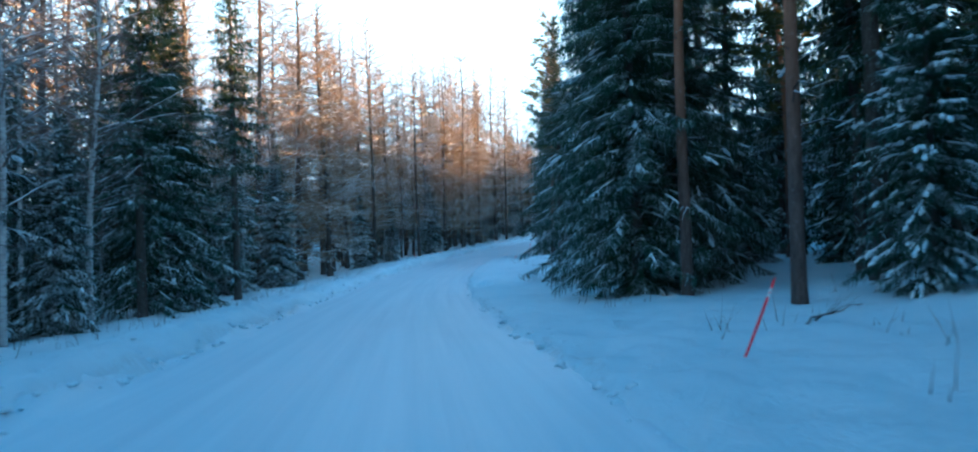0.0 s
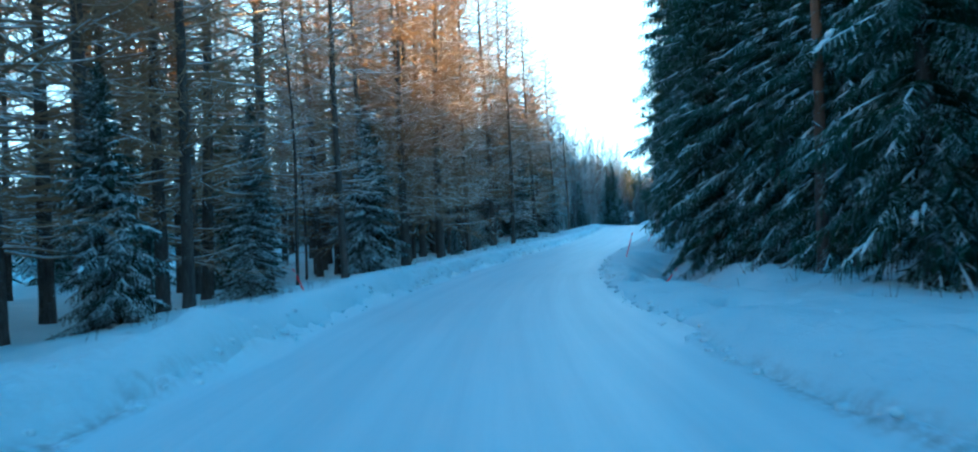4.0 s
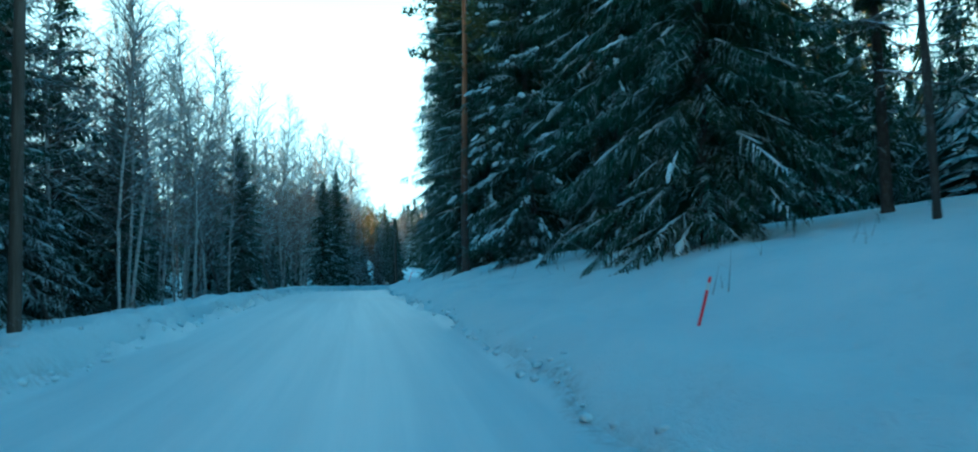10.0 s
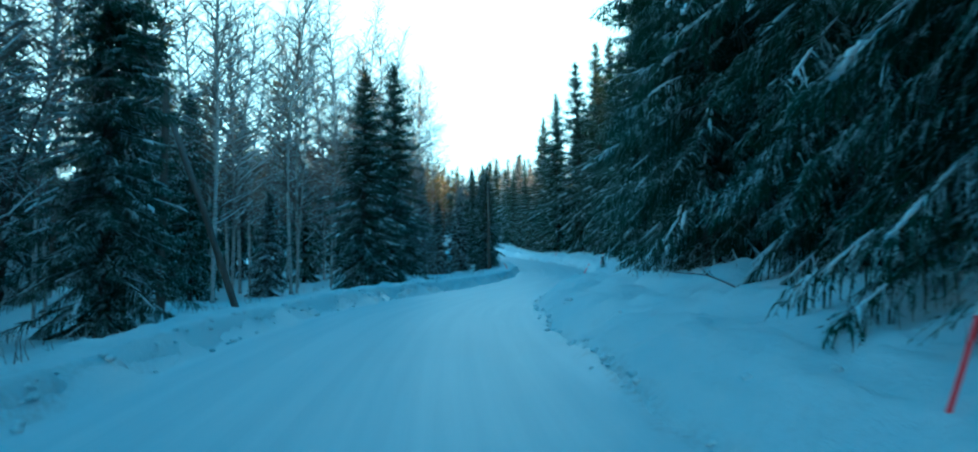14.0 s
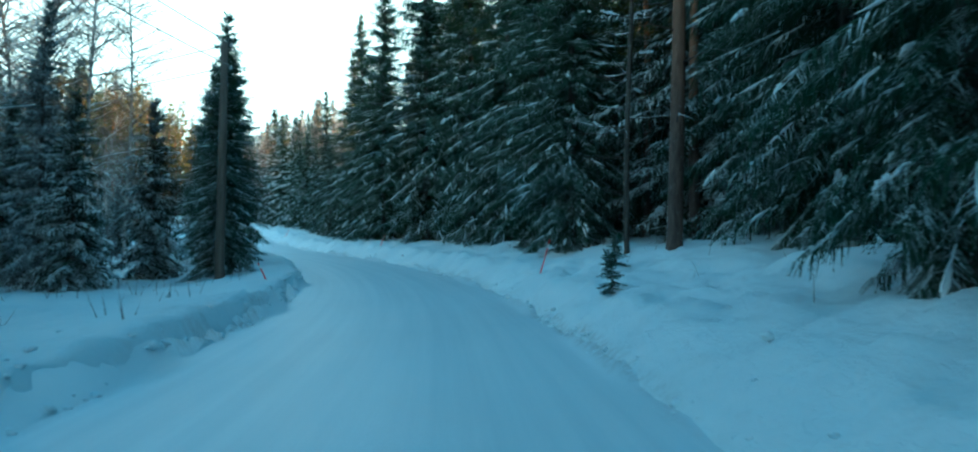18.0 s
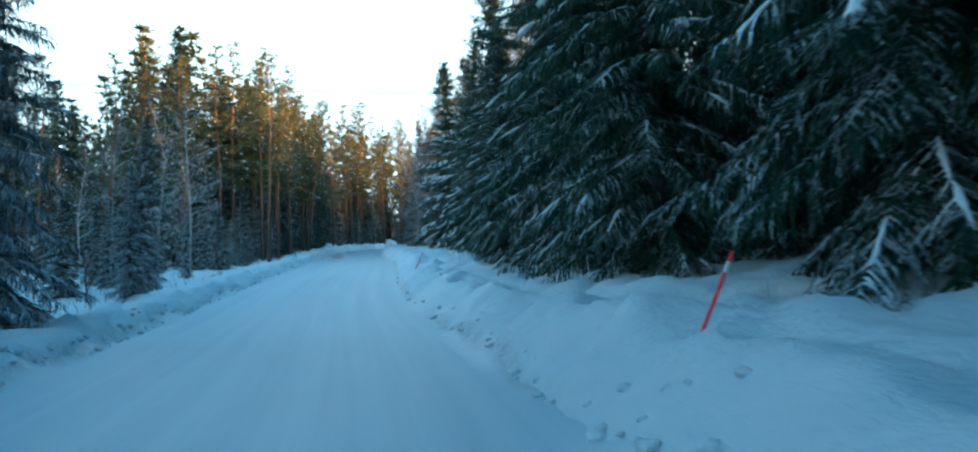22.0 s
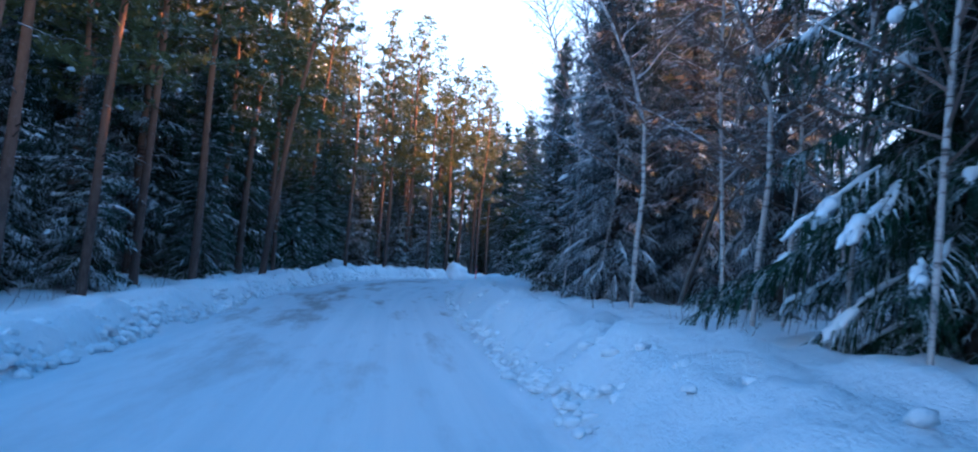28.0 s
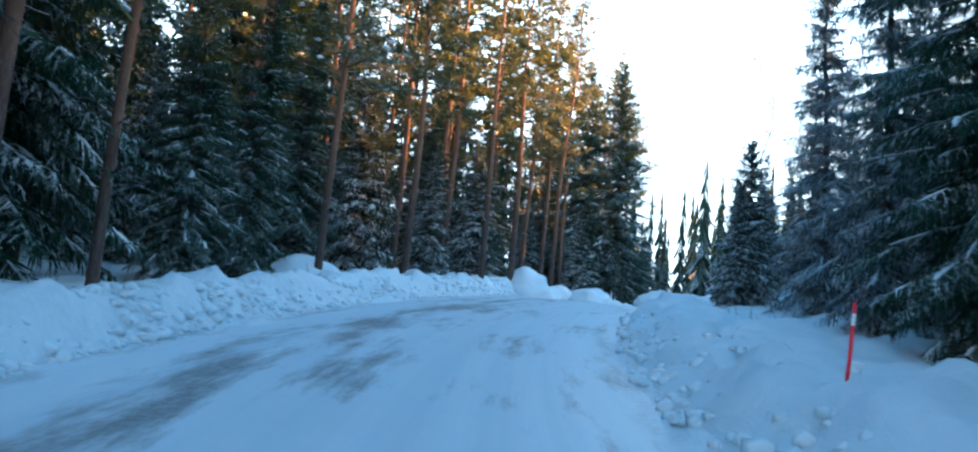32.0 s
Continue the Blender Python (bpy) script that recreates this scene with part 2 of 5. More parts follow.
M_POLE = bark_material("weathered_pole_wood", (0.05, 0.043, 0.036), (0.13, 0.11, 0.09), (14, 14, 0.6), 0.1)
M_RED = plain_material("red_plastic", (0.62, 0.03, 0.05), 0.4, 0.15)
M_REFLECT = plain_material("reflector_tape", (0.75, 0.75, 0.72), 0.3, 0.1)
M_WIRE = plain_material("cable_rubber", (0.03, 0.03, 0.03), 0.5, 0.2)
M_ICE = plain_material("dark_ditch_ice", (0.035, 0.045, 0.05), 0.12, 0.4, 3.0)
M_BROWNICE = plain_material("brown_ditch_ice", (0.13, 0.10, 0.07), 0.25, 0.6, 2.0)
M_ROCK = bark_material("grey_rock", (0.08, 0.08, 0.08), (0.22, 0.21, 0.2), (2, 2, 2), 0.8)


# ---- the road's line and the lie of the land ----
R = np.array(ROWS)
times = np.arange(-3.0, 44.0, 0.1)


def along(col):
    v = np.interp(times, R[:, 0], R[:, col])
    k0, k1 = (R[4] - R[0]) / (R[4, 0] - R[0, 0]), (R[-1] - R[-7]) / (R[-1, 0] - R[-7, 0])
    v += np.where(times < 0, times * k0[col], 0) + np.where(times > 32, (times - 32) * k1[col], 0)
    pad = np.pad(v, 12, mode="reflect", reflect_type="odd")
    return np.convolve(pad, np.ones(25) / 25, "valid")


EYE = 1.30
px, py, pz = along(1), along(2), along(3) - EYE
# past the last view the road bends to the right and levels out
late, crest = np.clip(times - 31.8, 0, None), np.clip(times - 36.5, 0, None)
px, py, pz = px + 0.24 * late ** 2, py - 0.06 * late ** 2, pz - 0.10 * crest ** 2
S = np.concatenate([[0], np.cumsum(np.hypot(np.diff(px), np.diff(py)))])
S -= np.interp(0.0, times, S)
tx, ty = np.gradient(px), np.gradient(py)
tl = np.hypot(tx, ty)
tx, ty = tx / tl, ty / tl


def at_road(s, off):
    """World x, y of a point s metres along the road and off metres to the right of the driven line."""
    x, y = np.interp(s, S, px), np.interp(s, S, py)
    a, b = np.interp(s, S, tx), np.interp(s, S, ty)
    return x + off * b, y - off * a


def road_z(s):
    return np.interp(s, S, pz)


def nearest(x, y):
    """s and off of world points, by the nearest point of the road's line."""
    x, y = np.asarray(x, float), np.asarray(y, float)
    fx, fy = x.ravel(), y.ravel()
    s, off = np.empty(fx.shape), np.empty(fx.shape)
    for i in range(0, fx.size, 4000):
        dx, dy = fx[i:i + 4000, None] - px[None], fy[i:i + 4000, None] - py[None]
        dd = dx * dx + dy * dy
        k = np.argmin(dd, axis=1)
        r = np.arange(len(k))
        s[i:i + 4000] = S[k] + dx[r, k] * tx[k] + dy[r, k] * ty[k]
        off[i:i + 4000] = np.sign(dx[r, k] * ty[k] - dy[r, k] * tx[k]) * np.sqrt(dd[r, k])
    s, off = s.reshape(x.shape), off.reshape(x.shape)
    return s, off


# stations along the road: edges, bank height, then the height of the ground over the road at 7 and 14 m, left and right
LAND = np.array([
    # s, left edge, right edge, left bank, right bank, left 7 m, left 14 m, right 7 m, right 14 m
    (-30, -3.4, 1.6, 0.25, 0.10, -0.3, -0.6, 0.4, 0.9),
    (8, -3.4, 1.6, 0.25, 0.05, -0.3, -0.6, 0.3, 0.9),
    (18, -3.4, 1.6, 0.25, 0.10, -0.3, -0.7, 0.3, 0.8),
    (34, -3.4, 1.7, 0.25, 0.30, -0.3, -0.8, 0.6, 1.2),
    (48, -3.4, 1.8, 0.25, 0.40, -0.3, -0.8, 0.9, 1.7),
    (58, -3.4, 1.7, 0.42, 0.20, -0.3, -0.8, 0.1, 0.8),
    (74, -3.4, 1.6, 0.42, 0.05, -0.1, -0.5, 0.1, 0.9),
    (90, -3.4, 1.7, 0.36, 0.15, -0.1, -0.4, 0.5, 1.5),
    (104, -3.4, 1.7, 0.30, 0.25, 0.0, -0.1, 1.0, 2.0),
    (120, -3.4, 1.7, 0.35, 0.40, 0.0, -0.1, 1.4, 2.6),
    (136, -3.4, 1.7, 0.35, 0.45, -0.1, -0.3, 1.45, 2.3),
    (152, -3.4, 1.7, 0.22, 0.35, -0.6, -0.8, 1.2, 1.8),
    (166, -3.4, 1.7, 0.32, 0.5, -0.3, -0.5, 1.2, 1.8),
    (180, -3.4, 1.7, 0.38, 0.5, 0.1, -0.2, 1.3, 1.9),
    (200, -3.4, 1.7, 0.30, 0.6, 0.0, -0.2, 1.4, 2.2),
    (220, -3.4, 1.7, 0.30, 0.6, -0.1, -0.3, 1.05, 1.7),
    (236, -3.4, 1.7, 0.22, 0.5, -0.2, -0.4, 0.8, 1.3),
    (250, -3.4, 1.7, 0.22, 0.5, -0.2, -0.3, 0.8, 1.2),
    (272, -3.4, 1.7, 0.28, 0.7, -0.1, -0.2, 0.8, 0.9),
    (285, -3.5, 1.9, 0.35, 0.6, 0.0, -0.1, 0.8, 0.8),
    (300, -3.8, 2.2, 0.50, 0.4, 0.2, 0.1, 0.6, 0.4),
    (400, -4.0, 2.2, 0.60, 0.4, 0.3, 0.2, 0.5, 0.4),
])


def lump(x, y, scale, seed=0.0):
    """Cheap smooth noise, -1 to 1."""
    v = np.zeros(np.shape(x))
    for k, (a, b, c) in enumerate(((1.0, 0.31, 0.7), (-0.45, 1.13, 2.1), (0.83, -0.77, 4.0), (1.9, 0.6, 1.3), (-0.7, -2.1, 5.2))):
        v = v + np.sin((a * x + b * y) / scale + c + seed + k) * (1.0 if k < 3 else 0.6)
    return v / 4.2


def profile(s, off):
    """Height over the road's surface."""
    le, re, lb, rb, l7, l14, r7, r14 = (np.interp(s, LAND[:, 0], LAND[:, k]) for k in range(1, 9))
    d = np.abs(off)
    left = off < 0
    edge = np.where(left, -le, re)
    bank = np.where(left, lb, rb)
    h7, h14 = np.where(left, l7, r7), np.where(left, l14, r14)
    d = d + 0.12 * np.sin(s * 0.9 + left) + 0.07 * np.sin(s * 2.7)
    cut = np.interp(s, [120, 150, 200, 225], [0.5, 0.28, 0.28, 0.5])
    u = np.clip((d - edge) / np.where(left, cut, 1.0), 0, 1)
    rise = u * u * (3 - 2 * u)
    lip = 0.09 * np.clip((d - edge) / 0.16, 0, 1) * np.exp(-np.clip(d - edge - 0.16, 0, 9) / 0.8)
    w = np.clip((d - edge - 0.6) / np.maximum(6.6 - edge, 1.0), 0, 1)
    w = w * w * (3 - 2 * w)
    v = np.clip((d - 7.0) / 7.0, 0, 1)
    # a ditch beside the road, deepened in a few narrow hollows
    ditch = np.where(left, 0, 1.05 * np.exp(-((d - 4.2) / 1.0) ** 2) * np.exp(-((s - 72) / 8.0) ** 2) + 0.42 * np.exp(-((d - 2.45) / 0.17) ** 2) * np.exp(-((s - 30) / 1.8) ** 4) + 0.4 * np.exp(-((d - 3.2) / 0.4) ** 2) * np.exp(-((s - 58.6) / 0.9) ** 2) + 0.6 * np.exp(-((d - 2.75) / 0.3) ** 2) * np.exp(-((s - 66.8) / 1.9) ** 2))
    return rise * (bank * (1 - w) + h7 * w * (1 - v)) + h14 * v + lip - ditch


def land(x, y, s=None, off=None):
    if s is None:
        s, off = nearest(x, y)
    d = np.abs(off)
    far = np.clip((d - 5.0) / 12.0, 0, 1)
    h = road_z(s) + profile(s, off) + far * (0.35 * lump(x, y, 3.1) + 0.5 * lump(x, y, 9.0, 2.0))
    return h


def ground_at(x, y):
    return float(land(np.array([x]), np.array([y]))[0])


def mesh_from(name, verts, faces, mat, smooth=True, uv=None):
    me = bpy.data.meshes.new(name)
    if isinstance(faces, np.ndarray):
        n, k = faces.shape
        me.vertices.add(len(verts))
        me.vertices.foreach_set("co", np.asarray(verts, np.float32).ravel())
        me.loops.add(n * k)
        me.loops.foreach_set("vertex_index", faces.astype(np.int32).ravel())
        me.polygons.add(n)
        me.polygons.foreach_set("loop_start", np.arange(0, n * k, k, dtype=np.int32))
    else:
        me.from_pydata(verts, [], faces)
    if uv is not None:
        lay = me.uv_layers.new(name="UVMap")
        idx = np.empty(len(me.loops), np.int32)
        me.loops.foreach_get("vertex_index", idx)
        lay.data.foreach_set("uv", np.asarray(uv, np.float32)[idx].ravel())
    me.polygons.foreach_set("use_smooth", np.full(len(me.polygons), smooth))
    me.update(calc_edges=True)
    me.materials.append(mat)
    return me


def grid_faces(n, m):
    i = np.arange(n - 1)[:, None] * m + np.arange(m - 1)[None]
    return np.stack([i, i + m, i + m + 1, i + 1], -1).reshape(-1, 4)


def spread(core0, core1, step, reach):
    """Coordinates with even steps in the core and growing steps out to the horizon."""
    mid = np.arange(core0, core1 + 1e-6, step)
    out, d = [], step
    x = 0.0
    while x < reach:
        d *= 1.22
        x += d
        out.append(x)
    out = np.array(out)
    return np.concatenate([core0 - out[::-1], mid, mid[-1] + out])


# verge strip: the road's snow and both banks, finely cut
def strip(name, s0, s1, ds, offs, mat, lift, rough):
    ss = np.arange(s0, s1, ds)
    SS, OO = np.meshgrid(ss, offs, indexing="ij")
    X, Y = at_road(SS, OO)
    Z = land(X, Y, SS, OO) + lift(SS, OO, X, Y)
    if rough is not None:
        Z = Z + rough(SS, OO, X, Y)
    v = np.stack([X.ravel(), Y.ravel(), Z.ravel()], 1)
    uv = np.stack([OO.ravel(), SS.ravel()], 1)
    return new(name, mesh_from(name, v, grid_faces(len(ss), len(offs)), mat, True, uv))


def ruts(s, o, x, y):
    """Shallow wheel tracks."""
    lane = np.interp(s, LAND[:, 0], (LAND[:, 2] + LAND[:, 1]) / 2)
    a = np.exp(-((o + 0.75) / 0.22) ** 2) + np.exp(-((o - 0.75) / 0.22) ** 2)
    b = np.exp(-((o - lane * 2 + 0.8) / 0.3) ** 2) * 0.6
    return -0.012 * (a + b) * (0.7 + 0.3 * np.sin(s * 0.31)) + 0.012 * lump(x, y, 0.6) + 0.006 * lump(x, y, 0.17, 3)


def grain(x, y, scale, seed=0.0):
    """Uneven noise, -1 to 1."""
    at = noise.noise
    return np.array([at((a, b, seed)) for a, b in zip((x / scale).ravel().tolist(), (y / scale).ravel().tolist())]).reshape(x.shape)


def crumbs(s, o, x, y):
    """Broken lumps of ploughed snow, strongest on the bank's crest."""
    le, re = np.interp(s, LAND[:, 0], LAND[:, 1]), np.interp(s, LAND[:, 0], LAND[:, 2])
    d = np.where(o < 0, le - o, o - re)
    k = np.clip(d / 0.3, 0, 1) * np.exp(-np.clip(d - 0.5, 0, 9) / 0.9)
    big, mid = grain(x, y, 0.9), grain(x, y, 0.42, 3.3)
    n = np.maximum(mid, 0) * 0.9 + np.abs(grain(x, y, 0.26, 7.1)) * 0.6 + big * 0.5
    rough_part = np.interp(s, [-10, 30, 40, 90, 215, 235, 330], [1.0, 0.6, 1.0, 0.5, 0.7, 1.0, 1.7])
    verge = np.where(o > 0, np.interp(s, [0, 120, 165, 260], [0.8, 0.9, 1.5, 1.3]), 0.8)
    soft = np.clip(d / 1.2, 0, 1) * (0.12 * grain(x, y, 1.7, 5.0) + 0.09 * big + 0.07 * mid) * verge
    # trodden and crumbled snow on the right-hand verge of the later bends
    churn = np.where(o > 0, np.interp(s, [120, 160, 262, 285], [0.15, 1.0, 1.0, 0.5]), 0.25) * np.clip(d / 0.5, 0, 1) * np.exp(-np.clip(d - 2.4, 0, 9) / 1.2)
    pits = 0.075 * np.minimum(grain(x, y, 0.5, 12.0), 0.15) + 0.05 * np.abs(grain(x, y, 0.3, 15.0)) + 0.05 * mid
    return k * np.where((o > 0) & (s < 262), 0.11, 0.19) * n * rough_part + soft + churn * pits


far_end = 345.0


def road_sink(s, o, x, y):
    """The road's skin dips under the banks past its edges."""
    le, re = np.interp(s, LAND[:, 0], LAND[:, 1]), np.interp(s, LAND[:, 0], LAND[:, 2])
    d = np.where(o < 0, le - o, o - re)
    return -0.5 * np.clip((d - 0.2) / 0.4, 0, 1)


road_ob = strip("road", -25, far_end, 0.35, np.arange(-4.6, 3.2, 0.2), M_ROAD, road_sink, ruts)
# the road lies 1 cm proud of the verges within its edges and sinks under the banks
tagged(road_ob, "snow-packed gravel road with faint wheel tracks", "road", kind="structure")


def under_road(s, o, x, y):
    le, re = np.interp(s, LAND[:, 0], LAND[:, 1]), np.interp(s, LAND[:, 0], LAND[:, 2])
    d = np.where(o < 0, le - o, o - re)
    d = d + 0.06 * grain(x, y, 1.4, 9.0) + 0.05 * grain(x, y, 0.3, 2.0)
    return -0.1 + 0.125 * np.clip((d + 0.06) / 0.16, 0, 1)


for name, a, b, side in (("snowbank_left", -10.2, -2.3, "left"), ("snowbank_right", 0.7, 9.2, "right")):
    ob = strip(name, -25, far_end, 0.2, np.arange(a, b, 0.15), M_BANK, under_road, crumbs)
    tagged(ob, "ploughed snowbank with broken lumps along the road", "snowbank", kind="structure")

gx, gy = spread(-45, 95, 1.0, 1600), spread(-75, 330, 1.0, 1600)
GX, GY = np.meshgrid(gx, gy, indexing="ij")
gs, go = nearest(GX, GY)
GZ = land(GX, GY, gs, go)
GZ = np.where((go > -9.6) & (go < 8.6) & (gs > -24) & (gs < far_end - 1), GZ - 0.5, GZ)
gv = np.stack([GX.ravel(), GY.ravel(), GZ.ravel()], 1)
tagged(new("ground", mesh_from("ground", gv, grid_faces(len(gx), len(gy)), M_SNOW)),
       "deep soft snow on the forest floor", "ground", kind="structure")


# ---- trees ----
class Geo:
    def __init__(self):
        self.v, self.f = [], []

    def blade(self, p, d, side, length, width, fold=0.35):
        """A leaf-shaped sprig, folded along its middle."""
        i = len(self.v)
        mid = p + d * (length * 0.45)
        drop = Vector((0, 0, -width * fold))
        self.v += [p, mid + side * width + drop, p + d * length, mid - side * width + drop]
        self.f += [(i, i + 1, i + 2), (i, i + 2, i + 3)]

    def sliver(self, p, d, side, length, width):
        """A tapered sprig."""
        i = len(self.v)
        self.v += [p + side * (width / 2), p - side * (width / 2), p + d * length]
        self.f.append((i, i + 1, i + 2))

    def tube(self, pts, radii, n=5, cap=True, squash=1.0):
        i = len(self.v)
        for k, (p, r) in enumerate(zip(pts, radii)):
            d = (pts[min(k + 1, len(pts) - 1)] - pts[max(k - 1, 0)]).normalized()
            a = d.orthogonal().normalized() if abs(d.z) > 0.9 else d.cross(Vector((0, 0, 1))).normalized()
            b = d.cross(a)
            for j in range(n):
                w = 2 * math.pi * j / n
                q = (a * math.cos(w) + b * math.sin(w)) * r
                if squash != 1.0:
                    q.z *= squash
                self.v.append(p + q)
        for k in range(len(pts) - 1):
            for j in range(n):
                a0, a1 = i + k * n + j, i + k * n + (j + 1) % n
                self.f.append((a0, a1, a1 + n, a0 + n))
        if cap:
            self.f.append(tuple(range(i + (len(pts) - 1) * n, i + len(pts) * n)))

    def mesh(self, name, mat, smooth=False):
        return mesh_from(name, self.v, self.f, mat, smooth)


def part(name, geo, mat, parent, label="", smooth=False):
    ob = new(name, geo.mesh(name, mat, smooth))
    ob.parent = parent
    if label:
        tagged(ob, label)
    return ob


UP = Vector((0, 0, 1))


def unit(a, tilt):
    return Vector((math.cos(a) * math.cos(tilt), math.sin(a) * math.cos(tilt), math.sin(tilt)))


def trunk_line(rng, height, wob, lean=0.0):
    pts = []
    a, b = rng.uniform(0, 6.3), rng.uniform(0, 6.3)
    for k in range(11):
        u = k / 10
        pts.append(Vector((wob * math.sin(2.2 * u * 3 + a) * u + lean * height * u, wob * math.sin(1.7 * u * 3 + b) * u, height * u)))
    return pts


def trunk_at(pts, z, height):
    u = min(max(z / height, 0), 0.999) * 10
    k = int(u)
    return pts[k].lerp(pts[k + 1], u - k)


def radius_at(r0, u):
    return max(r0 * (1 - u) ** 0.85 + 0.012, 0.012)


def make_trunk(rng, height, r0, wob, n=9, lean=0.0):
    g = Geo()
    pts = trunk_line(rng, height, wob, lean)
    full = [Vector((0, 0, -0.5))] + [pts[0] + Vector((0, 0, 0.02)), trunk_at(pts, 0.35, height)] + pts[1:]
    rad = [r0 * 1.3, r0 * 1.2, r0 * 1.05] + [radius_at(r0, k / 10) for k in range(1, 11)]
    g.tube(full, rad, n)
    return g, pts


def clump(g, rng, p, d, length, r):
    """A pillow of snow lying along a branch."""
    pts, rad = [], []
    for k in range(8):
        q = k / 7
        pts.append(p + d * (length * q) + Vector((rng.uniform(-0.3, 0.3) * r, rng.uniform(-0.3, 0.3) * r, r * (0.5 - 0.6 * q * q) + rng.uniform(-0.15, 0.2) * r)))
        rad.append(r * (0.3 + 0.8 * math.sin(math.pi * (0.06 + 0.88 * q))) * rng.uniform(0.65, 1.3))
    g.tube(pts, rad, 6, True, 0.8)


def twig_spray(g, rng, at, out, w, pairs, nl, nw):
    """A side twig that bends down, feathered with short shoots."""
    down = (out - UP * rng.uniform(0.35, 0.75)).normalized()
    m = at + out * (w * 0.5)
    e = m + down * (w * 0.5)
    flat = out.cross(UP).normalized()
    g.sliver(at, out, flat, w * 0.65, nw * 1.3)
    g.sliver(m, down, flat, w * 0.55, nw * 1.2)
    for i in range(pairs):
        q = (i + rng.random()) / pairs
        c = at.lerp(m, q * 2) if q < 0.5 else m.lerp(e, q * 2 - 1)
        l = nl * (1.2 - 0.5 * q)
        for sg in (-1, 1):
            o = (out * rng.uniform(0.5, 1.0) + flat * (sg * rng.uniform(0.3, 0.8)) - UP * rng.uniform(-0.1, 0.6)).normalized()
            g.sliver(c, o, o.cross(UP).lerp(UP, rng.random() * 0.6), l, nw * rng.uniform(0.8, 1.3))
    return m, down


